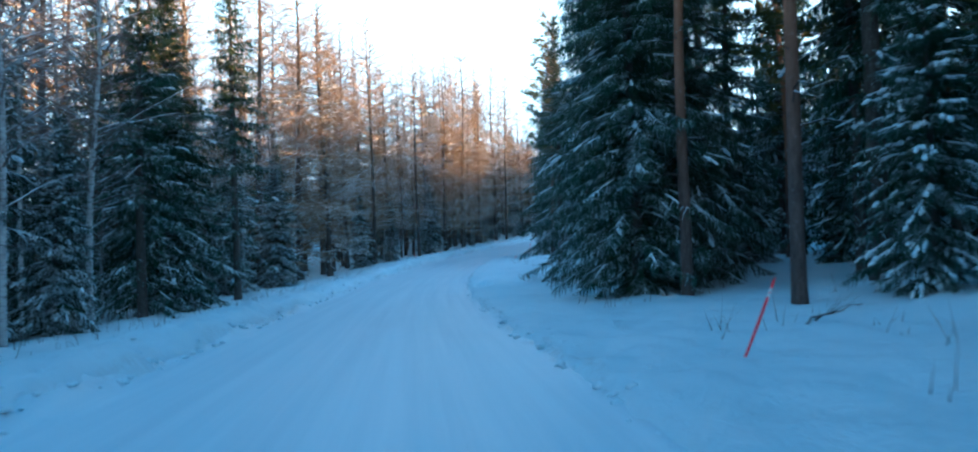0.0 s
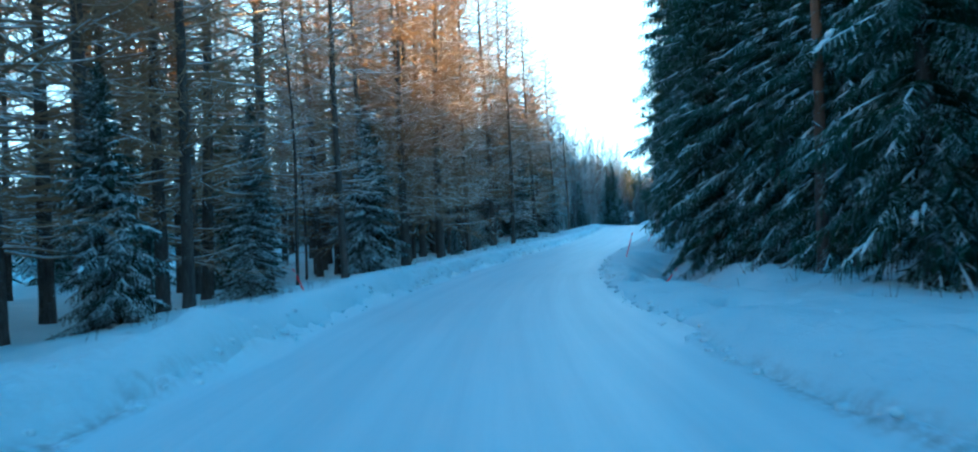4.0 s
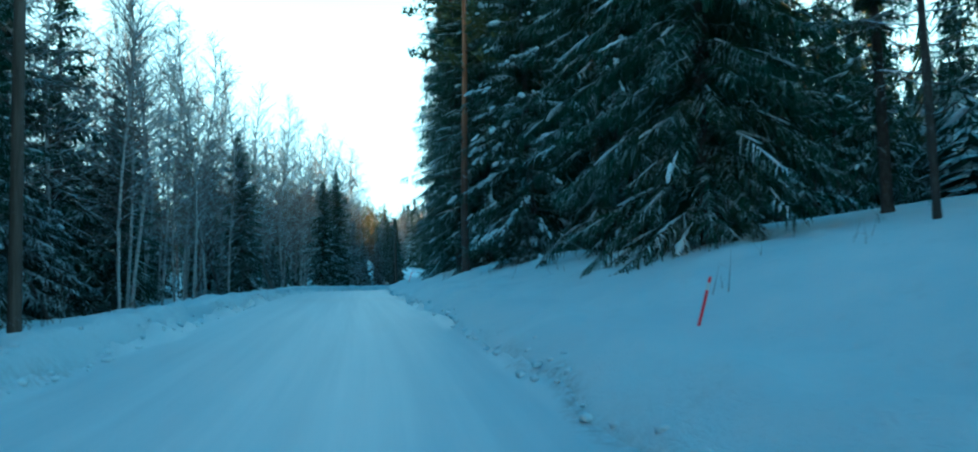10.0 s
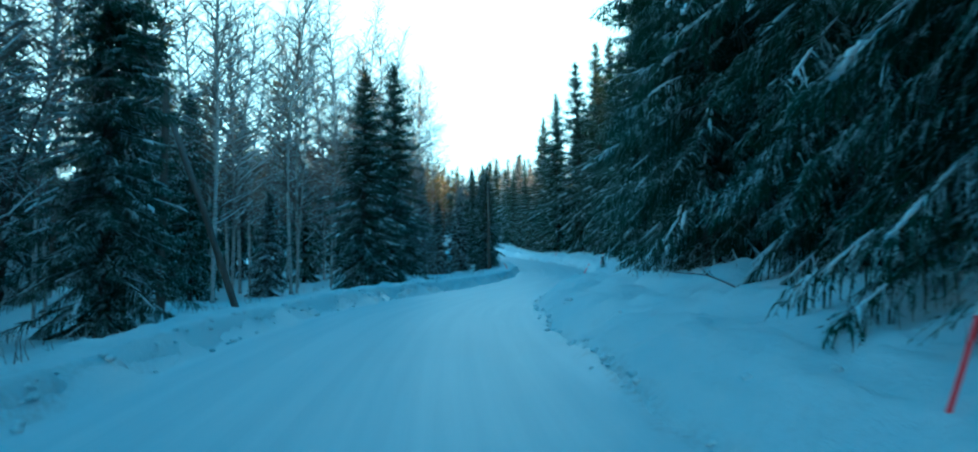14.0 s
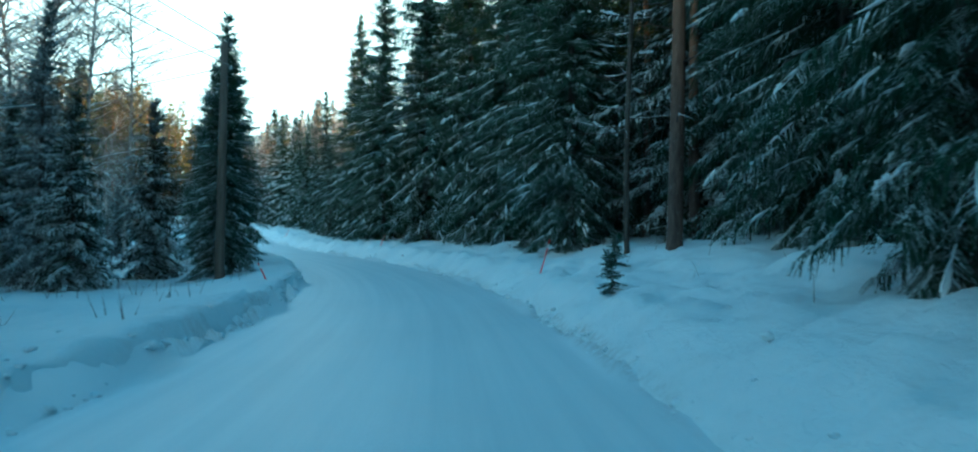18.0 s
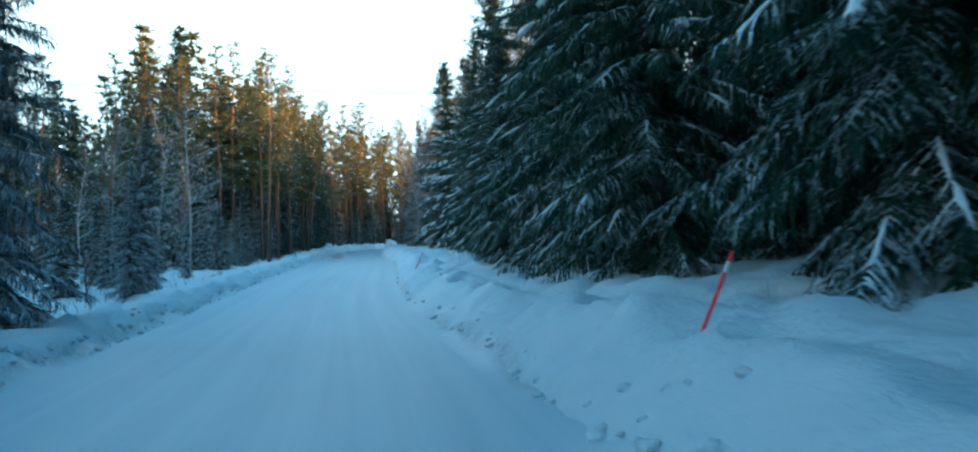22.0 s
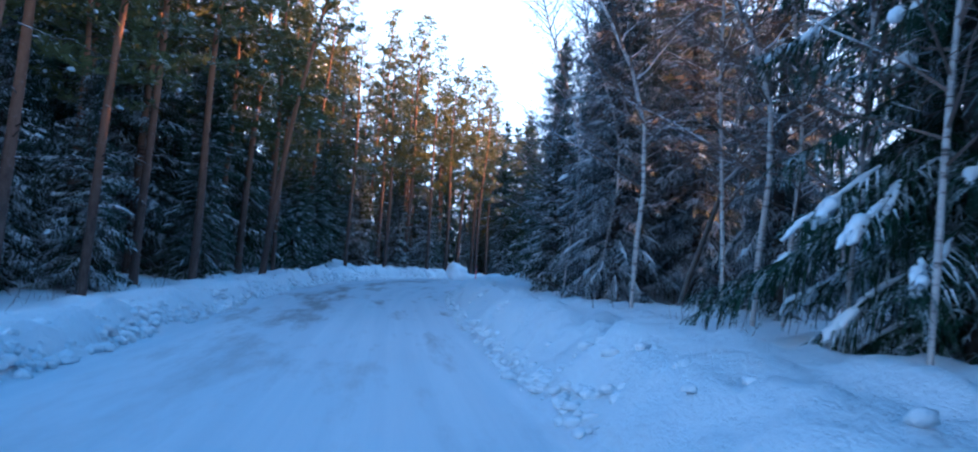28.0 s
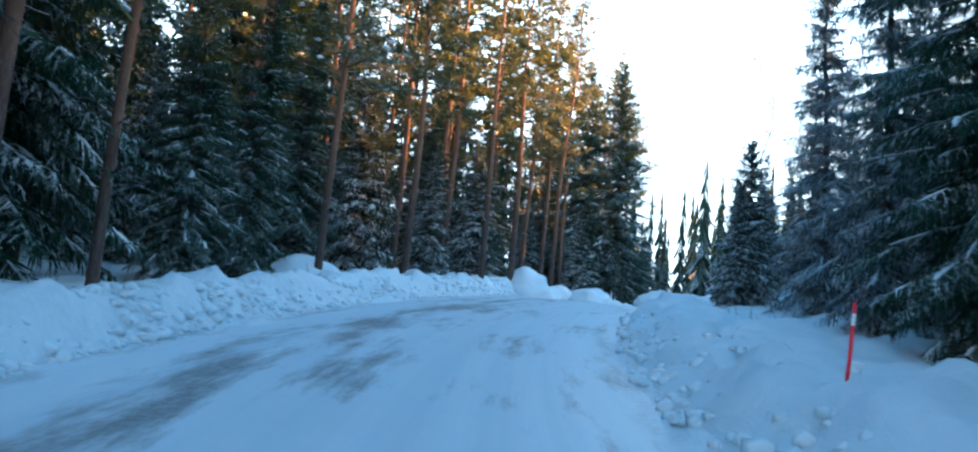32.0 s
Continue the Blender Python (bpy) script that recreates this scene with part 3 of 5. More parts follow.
def spruce(name, seed, height, spread_r, low=0.3, step=0.38, per=7, twig=0.34, snow=0.25, needles=None, fine=1.0, bare=0.0, droop=0.35, label="", r0=None, near=False, far=False, pads=0.2):
    """A Norway spruce: whorls of boughs that arch out and hang down, with curtains of twigs and snow on their outer backs."""
    rng = random.Random(seed)
    root = new(name)
    tg, line = make_trunk(rng, height, r0 or height * 0.008 + 0.03, 0.1)
    part("trunk", tg, M_TRUNK, root, smooth=True)
    g, sn = Geo(), Geo()
    z = low
    while z < height - 0.15:
        u = z / height
        shape = (1 - u) ** 0.85 * (0.8 + 0.2 * min(1, u * 5))
        reach = spread_r * shape + 0.12
        dead = u < bare
        count = max(3, round(per * (0.65 + 0.35 * shape) * (0.6 if dead else 1)))
        a0 = rng.uniform(0, 6.3)
        for k in range(count):
            a = a0 + 6.283 * k / count + rng.uniform(-0.4, 0.4)
            if rng.random() < 0.05:
                continue
            L = reach * (rng.uniform(0.55, 1.0) if rng.random() < 0.75 else rng.uniform(0.95, 1.25))
            tilt = 0.55 * u * u - droop * (1 - u) * 0.6 + rng.uniform(-0.15, 0.12)
            sag = rng.uniform(0.75, 1.25) * (1 - u) ** 0.7
            p = trunk_at(line, z + rng.uniform(-0.25, 0.25), height)
            side = Vector((-math.sin(a), math.cos(a), 0))
            pts, turn = [p], a
            for i in range(1, 6):
                q = i / 5
                turn += rng.uniform(-0.08, 0.08)
                pts.append(pts[-1] + unit(turn, tilt + 0.15 - sag * q * 1.25 + 0.75 * sag * q ** 3) * (L / 5))
            g.tube([pts[0], pts[2], pts[4], pts[5]], [0.012 + 0.006 * L, 0.009 + 0.004 * L, 0.007, 0.004], 3, False)
            # one or two stretches of the bough's outer back carry snow
            white = []
            if rng.random() < snow and L > 0.3:
                for _ in range(1 if rng.random() < 0.5 else 2):
                    q0 = rng.uniform(0.2, 0.8)
                    white.append((q0, q0 + rng.uniform(0.15, 0.4)))
            small = near and z < 8.0
            if far:
                n, pairs, nl, nw = max(4, int(L / 0.17)), 1, twig * 0.5, 0.10
            elif small:
                n, pairs, nl, nw = max(5, int(L / 0.075 * fine)), 5, 0.085 / fine, 0.021 / fine
            else:
                n, pairs, nl, nw = max(5, int(L / 0.10)), 3, 0.13, 0.036
            nl *= 0.45 + 0.55 * min(1, L / 1.3)
            for i in range(n):
                q = (i + rng.random()) / n
                if q < 0.05 or (dead and rng.random() < 0.6):
                    continue
                j = min(int(q * 5), 4)
                at = pts[j].lerp(pts[j + 1], q * 5 - j)
                d = (pts[j + 1] - pts[j]).normalized()
                w = twig * (0.45 + 0.8 * math.sin(math.pi * (0.15 + 0.72 * q))) * (0.25 + 0.75 * min(1, L / 1.3))
                snowed = any(q0 < q < q1 for q0, q1 in white)
                for sg in (-1, 1):
                    out = (d * rng.uniform(0.45, 1.0) + side * sg * rng.uniform(0.5, 0.95) - UP * rng.uniform(-0.05, 0.45)).normalized()
                    m, down = twig_spray(g, rng, at, out, w * rng.uniform(0.7, 1.25), pairs, nl, nw)
                    if snowed and not far and rng.random() < 0.5:
                        flat = out.cross(UP).normalized()
                        wide = rng.uniform(0.014, 0.036) * (0.5 + 0.5 * min(1, L))
                        sn.sliver(at + UP * 0.014, out, flat, w * rng.uniform(0.4, 0.7), wide)
                        if rng.random() < 0.5:
                            sn.sliver(m + UP * 0.012, down, flat, w * 0.35, wide * 0.8)
                # the hanging curtain
                for _ in range(1 if far else 2 if rng.random() < 0.5 else 1):
                    twig_spray(g, rng, at, (d * rng.uniform(0.1, 0.5) - UP + side * rng.uniform(-0.45, 0.45)).normalized(), w * rng.uniform(0.5, 1.1), pairs, nl, nw)
            g.sliver(pts[4], (pts[5] - pts[4]).normalized(), side, L / 5 + twig * 0.5, 0.04)
            # the dense older growth along the bough's inner part
            for i in range(0 if dead else int((4 if far else 26 if small else 11) * L) + 5):
                q = rng.uniform(0.0, 0.75) ** 1.3
                j = min(int(q * 5), 4)
                o = (unit(a, 0) * rng.uniform(-0.1, 0.7) + side * rng.uniform(-1.0, 1.0) - UP * rng.uniform(0.1, 1.0)).normalized()
                g.sliver(pts[j].lerp(pts[j + 1], q * 5 - j), o, o.cross(UP).lerp(UP, rng.random()), min(L, 1.2) * rng.uniform(0.25, 0.5) * (0.6 if small else 1.0), min(L, 1.2) * rng.uniform(0.07, 0.13) * (1.5 if far else 0.5 if small else 1.0))
            for q0, q1 in white:
                # the snow's thicker spine, and here and there a pad
                j = min(int(q0 * 5), 4)
                r = rng.uniform(0.014, 0.03) * (0.6 + 0.4 * min(1, L))
                clump(sn, rng, pts[j].lerp(pts[j + 1], q0 * 5 - j) + UP * 0.008, (pts[j + 1] - pts[j]).normalized(), min(L * (q1 - q0), L / 5 * 1.3), r)
                for _ in range(0 if far else (rng.random() < pads) + 2 * (pads > 0.5)):
                    j = rng.randrange(2, 5)
                    c = pts[j].lerp(pts[j + 1], rng.random()) + side * rng.uniform(-0.12, 0.12)
                    clump(sn, rng, c, ((pts[j + 1] - pts[j]).normalized() - UP * 0.25).normalized(), L * rng.uniform(0.09, 0.2), rng.uniform(0.028, 0.06) * (0.5 + 0.5 * min(1, L)))
        z += step * rng.uniform(0.75, 1.2) * (0.55 + 0.6 * (1 - u))
    top = line[-1]
    for k in range(5):
        g.blade(top - UP * 0.3, unit(rng.uniform(0, 6.3), 1.0), UP.cross(unit(rng.uniform(0, 6.3), 0)), 0.4, 0.05)
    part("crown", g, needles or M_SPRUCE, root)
    if sn.v:
        tagged(part("snow", sn, M_CLUMP, root, "clumps of snow lying on the boughs", smooth=True), kind="stuff")
    return tagged(root, label, "tree", kind="")


def bare_tree(name, seed, height, r0, bark, twigs, first, count, reach, rise, sub, wob=0.25, droop=0.0, width=0.012, label="", snow=0.0, lean=0.0, deep=2, frost=0.25):
    """A leafless tree: a tall stem, thin boughs from `first` of its height up, each with side twigs."""
    rng = random.Random(seed)
    root = new(name)
    tg, line = make_trunk(rng, height, r0, wob, 8, lean)
    part("trunk", tg, bark, root, smooth=True)
    g, sn = Geo(), Geo()
    for i in range(count):
        u = first + (0.985 - first) * ((i + rng.random()) / count) ** 0.9
        z = u * height
        a = rng.uniform(0, 6.283)
        v = (u - first) / (1 - first)
        L = reach * (0.35 + 0.9 * math.sin(math.pi * min(1, 0.25 + 0.72 * v))) * rng.uniform(0.5, 1.15) * (1 - 0.45 * v)
        tilt = rise + 0.35 * v + rng.uniform(-0.2, 0.2)
        p = trunk_at(line, z, height)
        pts = [p]
        for k in range(1, 5):
            tilt2 = tilt + rng.uniform(-0.13, 0.13) + (0.25 - droop) * (k / 4) ** 2
            pts.append(pts[-1] + unit(a + rng.uniform(-0.2, 0.2), tilt2) * (L / 4))
        g.tube(pts, [width * (1.3 + 0.5 * L), width * (1 + 0.3 * L), width, width * 0.7, width * 0.35], 3, False)
        side = Vector((-math.sin(a), math.cos(a), 0))
        n = max(2, int(sub * L))
        for k in range(n):
            q = 0.15 + 0.85 * (k + rng.random()) / n
            j = min(int(q * 4), 3)
            at = pts[j].lerp(pts[j + 1], min(q * 4 - j, 1))
            d = (pts[j + 1] - pts[j]).normalized()
            out = (d * rng.uniform(0.5, 1) + side * rng.choice((-1, 1)) * rng.uniform(0.4, 0.9) + UP * (rng.uniform(-0.35, 0.45) - droop)).normalized()
            l2 = L * rng.uniform(0.16, 0.42) * (1.15 - 0.6 * q)
            g.sliver(at, out, out.cross(UP).normalized(), l2, width * 1.5 + 0.005)
            for _ in range(deep):
                o2 = (out + Vector((rng.uniform(-0.7, 0.7), rng.uniform(-0.7, 0.7), rng.uniform(-0.5, 0.5) - droop))).normalized()
                g.sliver(at + out * l2 * rng.uniform(0.2, 0.8), o2, o2.orthogonal().normalized(), l2 * rng.uniform(0.35, 0.8), width * 1.1 + 0.005)
        if rng.random() < frost:
            sn.tube([q + UP * width * 0.9 for q in pts], [width * 0.9, width * 1.1, width, width * 0.8, width * 0.4], 3, False)
        if rng.random() < snow:
            clump(sn, rng, pts[1], (pts[3] - pts[1]).normalized(), L * 0.4, 0.03 + 0.02 * rng.random())
    part("crown", g, twigs, root)
    if sn.v:
        tagged(part("snow", sn, M_CLUMP, root, "clumps of snow lying on the boughs", smooth=True), kind="stuff")
    return tagged(root, label, "tree")


def pine(name, seed, height, r0, first=0.5, count=34, reach=2.3, label="", dry=14, tuft=8.5, size=1.0):
    """A Scots pine: a long bare stem, dry snags, and tufts of needles high up."""
    rng = random.Random(seed)
    root = new(name)
    tg, line = make_trunk(rng, height, r0, 0.25, 9)
    g, dr, sn = Geo(), Geo(), Geo()
    for i in range(dry):
        z = height * rng.uniform(0.12, first + 0.08)
        a, L = rng.uniform(0, 6.3), rng.uniform(0.4, 1.7)
        p = trunk_at(line, z, height)
        pts = [p, p + unit(a, 0.1) * L * 0.5, p + unit(a + 0.2, -0.12) * L]
        dr.tube(pts, [0.022, 0.015, 0.006], 3, False)
        for _ in range(5):
            o = unit(a + rng.uniform(-1, 1), rng.uniform(-0.5, 0.4))
            dr.blade(pts[1].lerp(pts[2], rng.random()), o, o.cross(UP), rng.uniform(0.15, 0.5), 0.007, 0.1)
    for i in range(count):
        v = (i + rng.random()) / count
        z = height * (first + (0.99 - first) * v)
        a = rng.uniform(0, 6.283)
        L = reach * (0.5 + 0.5 * math.sin(math.pi * min(1, 0.3 + 0.6 * v))) * (1 - 0.72 * v ** 2) * rng.uniform(0.6, 1.15)
        tilt = -0.1 + 0.6 * v + rng.uniform(-0.2, 0.25)
        p = trunk_at(line, z, height)
        pts = [p]
        for k in range(1, 5):
            pts.append(pts[-1] + unit(a + rng.uniform(-0.25, 0.25), tilt + 0.35 * k / 4 + rng.uniform(-0.15, 0.15)) * (L / 4))
        g.tube(pts, [0.03 + 0.008 * L, 0.025, 0.018, 0.012, 0.008], 3, False)
        for k in range(max(4, int(tuft * L))):
            q = 0.3 + 0.7 * rng.random()
            j = min(int(q * 4), 3)
            c = pts[j].lerp(pts[j + 1], q * 4 - j) + Vector((rng.uniform(-0.28, 0.28), rng.uniform(-0.28, 0.28), rng.uniform(-0.1, 0.22))) * (0.5 + 0.5 * q)
            for _ in range(6):
                o = unit(rng.uniform(0, 6.283), rng.uniform(-0.35, 1.2))
                g.blade(c, o, o.orthogonal().normalized(), size * rng.uniform(0.16, 0.34), size * rng.uniform(0.025, 0.05), 0.2)
            if rng.random() < 0.05:
                clump(sn, rng, c, unit(a, 0), 0.25, 0.06)
    part("trunk", tg, M_PINEBARK, root, smooth=True)
    tagged(part("snag", dr, M_DRY, root, "dry broken branches"), kind="stuff")
    part("crown", g, M_PINE, root)
    if sn.v:
        tagged(part("snow", sn, M_CLUMP, root, "clumps of snow lying on the boughs", smooth=True), kind="stuff")
    return tagged(root, label, "tree")


L_SPR = "dark green spruce with snow patches on drooping boughs"
L_YNG = "young spruce, its boughs whitened by snow"
L_TALL = "tall spruce with dry lower branches"
L_LAR = "bare larch with thin frosted branches"
L_BIR = "slender leafless birch with white bark"
L_PIN = "tall pine with reddish upper trunk"
# kind: prototypes and their heights; those ending in _far stand deeper in the forest
KINDS = {
    "spruce": [(spruce("spruce_tree", 1, 15, 2.9, label=L_SPR, twig=0.46, snow=0.8, needles=M_SPRUCE_FROST), 15), (spruce("spruce_tree", 2, 15, 2.6, label=L_SPR, snow=0.85, twig=0.44, needles=M_SPRUCE_FROST), 15),
               (spruce("spruce_tree", 3, 15, 3.1, low=0.6, droop=0.5, label=L_SPR, snow=0.75, twig=0.46), 15)],
    "spruce_near": [(spruce("spruce_tree", 6, 15, 2.8, low=0.45, droop=0.45, label=L_SPR, twig=0.42, snow=0.8, near=True, step=0.36, per=8), 15),
                    (spruce("spruce_tree", 7, 15, 2.6, low=0.5, label=L_SPR, twig=0.42, snow=0.7, near=True, per=8, droop=0.55, step=0.36), 15)],
    "snowy": [(spruce("snowy_spruce", 8, 10, 2.5, low=0.35, label="spruce heavily laden with thick pads of snow", twig=0.40, snow=0.7, near=True, step=0.33, pads=0.7), 10)],
    "frosted": [(spruce("frosted_spruce", 9, 12, 2.2, low=0.4, label="spruce whitened all over by hoarfrost", twig=0.40, snow=0.5, near=True, step=0.36, needles=M_HOAR), 12),
                (spruce("frosted_spruce", 10, 12, 2.0, low=0.6, label="spruce whitened all over by hoarfrost", twig=0.40, snow=0.5, near=True, step=0.4, droop=0.5, needles=M_HOAR), 12)],
    "frosted_far": [(spruce("forest_frosted", 14, 12, 2.2, label="spruce whitened all over by hoarfrost", step=0.75, per=6, twig=0.6, snow=0.7, far=True, needles=M_HOAR), 12)],
    "spruce_far": [(spruce("forest_spruce", 4, 15, 2.8, label=L_SPR, step=0.75, per=6, twig=0.8, snow=0.7, far=True), 15),
                   (spruce("forest_spruce", 5, 15, 2.5, label=L_SPR, step=0.8, per=6, twig=0.75, snow=0.7, far=True), 15)],
    "young": [(spruce("young_spruce", 11, 7, 1.9, low=0.12, step=0.24, per=8, twig=0.34, label=L_YNG, snow=0.85, needles=M_SPRUCE_FROST), 7),
              (spruce("young_spruce", 12, 7, 1.65, low=0.12, step=0.24, per=8, twig=0.34, label=L_YNG, snow=0.85, needles=M_SPRUCE_FROST), 7)],
    "young_far": [(spruce("forest_young", 13, 7, 1.8, low=0.12, step=0.5, per=5, twig=0.5, label=L_YNG, snow=0.7, needles=M_SPRUCE_FROST, far=True), 7)],
    "tall": [(spruce("tall_spruce", 21, 17, 2.4, low=1.0, step=0.5, bare=0.3, label=L_TALL, twig=0.44, snow=0.7), 17),
             (spruce("tall_spruce", 22, 17, 2.2, low=1.5, step=0.55, bare=0.38, label=L_TALL, twig=0.44, snow=0.7), 17)],
    "tall_far": [(spruce("forest_tall", 23, 17, 2.4, low=1.0, step=0.85, bare=0.2, label=L_TALL, twig=0.8, snow=0.6, far=True), 17)],
    "sapling": [(spruce("spruce_sapling", 31, 1.4, 0.42, low=0.1, step=0.095, per=7, twig=0.15, snow=0.1, label="small spruce sapling standing in the snow", fine=1.5, near=True, r0=0.013, droop=-0.2, pads=0.0), 1.4)],
    "larch": [(bare_tree("larch_tree", 41, 17, 0.16, M_TRUNK, M_LARCH, 0.1, 170, 2.8, 0.02, 8, 0.15, 0.12, 0.015, L_LAR, deep=3), 17),
              (bare_tree("larch_tree", 42, 17, 0.14, M_TRUNK, M_LARCH, 0.16, 160, 2.5, 0.05, 8, 0.15, 0.15, 0.015, L_LAR, deep=3), 17),
              (bare_tree("larch_tree", 43, 17, 0.19, M_TRUNK, M_LARCH, 0.08, 170, 3.0, -0.05, 8, 0.2, 0.08, 0.016, L_LAR, deep=3), 17)],
    "larch_far": [(bare_tree("forest_larch", 44, 17, 0.16, M_TRUNK, M_LARCH, 0.1, 105, 2.7, 0.0, 7, 0.15, 0.08, 0.022, L_LAR, deep=1), 17),
                  (bare_tree("forest_larch", 45, 17, 0.14, M_TRUNK, M_LARCH, 0.12, 100, 2.5, 0.05, 7, 0.15, 0.08, 0.022, L_LAR, deep=1), 17)],
    "birch": [(bare_tree("birch_tree", 51, 14, 0.075, M_BIRCH, M_BTWIG, 0.2, 110, 2.6, 0.42, 8, 0.45, 0.32, 0.012, L_BIR), 14),
              (bare_tree("birch_tree", 52, 14, 0.06, M_BIRCH, M_BTWIG, 0.25, 100, 2.3, 0.5, 8, 0.6, 0.36, 0.011, L_BIR, lean=0.04), 14),
              (bare_tree("birch_tree", 53, 14, 0.045, M_BIRCH, M_BTWIG, 0.12, 100, 2.0, 0.5, 9, 0.5, 0.3, 0.011, "thin young birch with frosted twigs"), 14)],
    "birch_far": [(bare_tree("forest_birch", 54, 14, 0.07, M_BIRCH, M_BTWIG, 0.2, 75, 2.4, 0.45, 7, 0.45, 0.28, 0.018, L_BIR, deep=1), 14)],
    "pine": [(pine("pine_tree", 61, 17, 0.128, 0.38, 50, 2.5, label=L_PIN), 17),
             (pine("pine_tree", 62, 17, 0.115, 0.33, 50, 2.2, label=L_PIN), 17),
             (pine("pine_tree", 63, 17, 0.14, 0.42, 44, 2.6, label=L_PIN), 17)],
    "pine_far": [(pine("forest_pine", 64, 17, 0.15, 0.3, 36, 2.4, label=L_PIN, tuft=2.6, size=2.0), 17)],
    "snag": [(bare_tree("dry_trunk", 71, 11, 0.055, M_TRUNK, M_DRY, 0.12, 60, 1.1, 0.0, 6, 0.2, 0.1, 0.010, "dead young spruce with dry frosted twigs", 0.1), 11)],
    "stem": [(bare_tree("young_birch", 56, 10, 0.022, M_BIRCH, M_BTWIG, 0.15, 70, 1.8, 0.5, 8, 0.9, 0.25, 0.010, "thin crooked birch whitened by frost", lean=0.05), 10),
             (bare_tree("young_birch", 57, 10, 0.028, M_BIRCH, M_BTWIG, 0.2, 65, 1.9, 0.55, 8, 1.1, 0.28, 0.010, "thin crooked birch whitened by frost", lean=-0.06), 10)],
    "bush": [(bare_tree("bare_bush", 81, 2.2, 0.012, M_DRY, M_DRY, 0.05, 26, 1.0, 0.8, 12, 0.2, 0.0, 0.006, "leafless bush with frosted twigs"), 2.2),
             (bare_tree("bare_bush", 82, 2.8, 0.014, M_DRY, M_BTWIG, 0.05, 30, 1.2, 0.9, 12, 0.3, 0.0, 0.006, "leafless bush with frosted twigs"), 2.8)],
}
USED = set()
PLACED = []


def plant(kind, s, off, height, seed=None, lean=0.0, variant=None):
    """Stand a tree of this kind s metres along the road, off metres to its right."""
    rng = random.Random(seed if seed is not None else int(s * 131 + off * 977))
    x, y = at_road(s, off)
    x, y = float(x), float(y)
    if kind == "spruce" and ((250 < s < 286 or s > 293.5) if off > 0 else 200 < s < 271) and rng.random() < 0.75:
        kind = "frosted"
    if kind == "spruce" and height < 7.0:
        kind = "young"
    if kind == "spruce" and abs(off) < 9.5 and height > 6:
        kind = "spruce_near"
    protos = KINDS[kind]
    k = variant if variant is not None else rng.randrange(len(protos))
    ob, h = protos[k]
    f = height / h
    wide = f * rng.uniform(0.9, 1.1) if kind not in ("larch", "pine", "birch") else f ** 0.8
    if kind in ("spruce", "spruce_near") and off < 0:
        wide *= 1.25
    elif kind in ("spruce", "tall", "spruce_far", "tall_far"):
        wide *= 1.15
    m = pose(x, y, ground_at(x, y) - 0.05, rng.uniform(-1.2, 1.2), lean + rng.uniform(-1.2, 1.2), 0) @ Matrix.Rotation(rng.uniform(0, 6.283), 4, "Z") @ Matrix.Diagonal((wide, wide, f, 1))
    PLACED.append((x, y))
    if (kind, k) not in USED:
        USED.add((kind, k))
        ob.matrix_basis = m
        return ob
    m2 = m @ Matrix.Diagonal((1, 1, 1, 1))
    made = copy_thing(ob, Matrix())
    made.matrix_basis = m2
    return made


# single trees: kind, metres along the road, metres to its right, height
TREES_A = [
    ("birch", 17.4, -9.2, 15.6), ("birch", 23.1, -9.9, 16.9), ("birch", 28.7, -12.2, 16.9),
    ("birch", 22.9, -11.8, 15.6), ("birch", 24.8, -11.9, 15.6), ("spruce", 40.0, -11.5, 10.5),
    ("young", 34.0, -11.5, 2.2), ("spruce", 45.0, -10.2, 8.9), ("birch", 52.5, -11.8, 19.5),
    ("spruce", 37.0, -14.5, 12.6), ("spruce", 30.6, -14.3, 8.4), ("spruce", 26.9, -14.3, 9.5),
    ("spruce", 52.0, -14.5, 9.5), ("birch", 42.0, -11.1, 18.2), ("birch", 32.5, -12.9, 16.9),
    ("pine", 12.7, 6.9, 18.3), ("pine", 16.4, 6.2, 18.3), ("spruce", 18.2, 5.6, 14.6),
    ("spruce", 22.5, 6.6, 17.1), ("spruce", 27.0, 6.2, 15.9), ("snowy", 11.6, 8.7, 6.5),
    ("tall", 15.0, 10.0, 18.3), ("snag", 33.5, 8.0, 9.0), ("bush", 36.0, 6.6, 1.7), ("bush", 34.6, 6.2, 1.5), ("snag", 41.4, 7.6, 9.5), ("snag", 37.2, 8.0, 8.0),
]
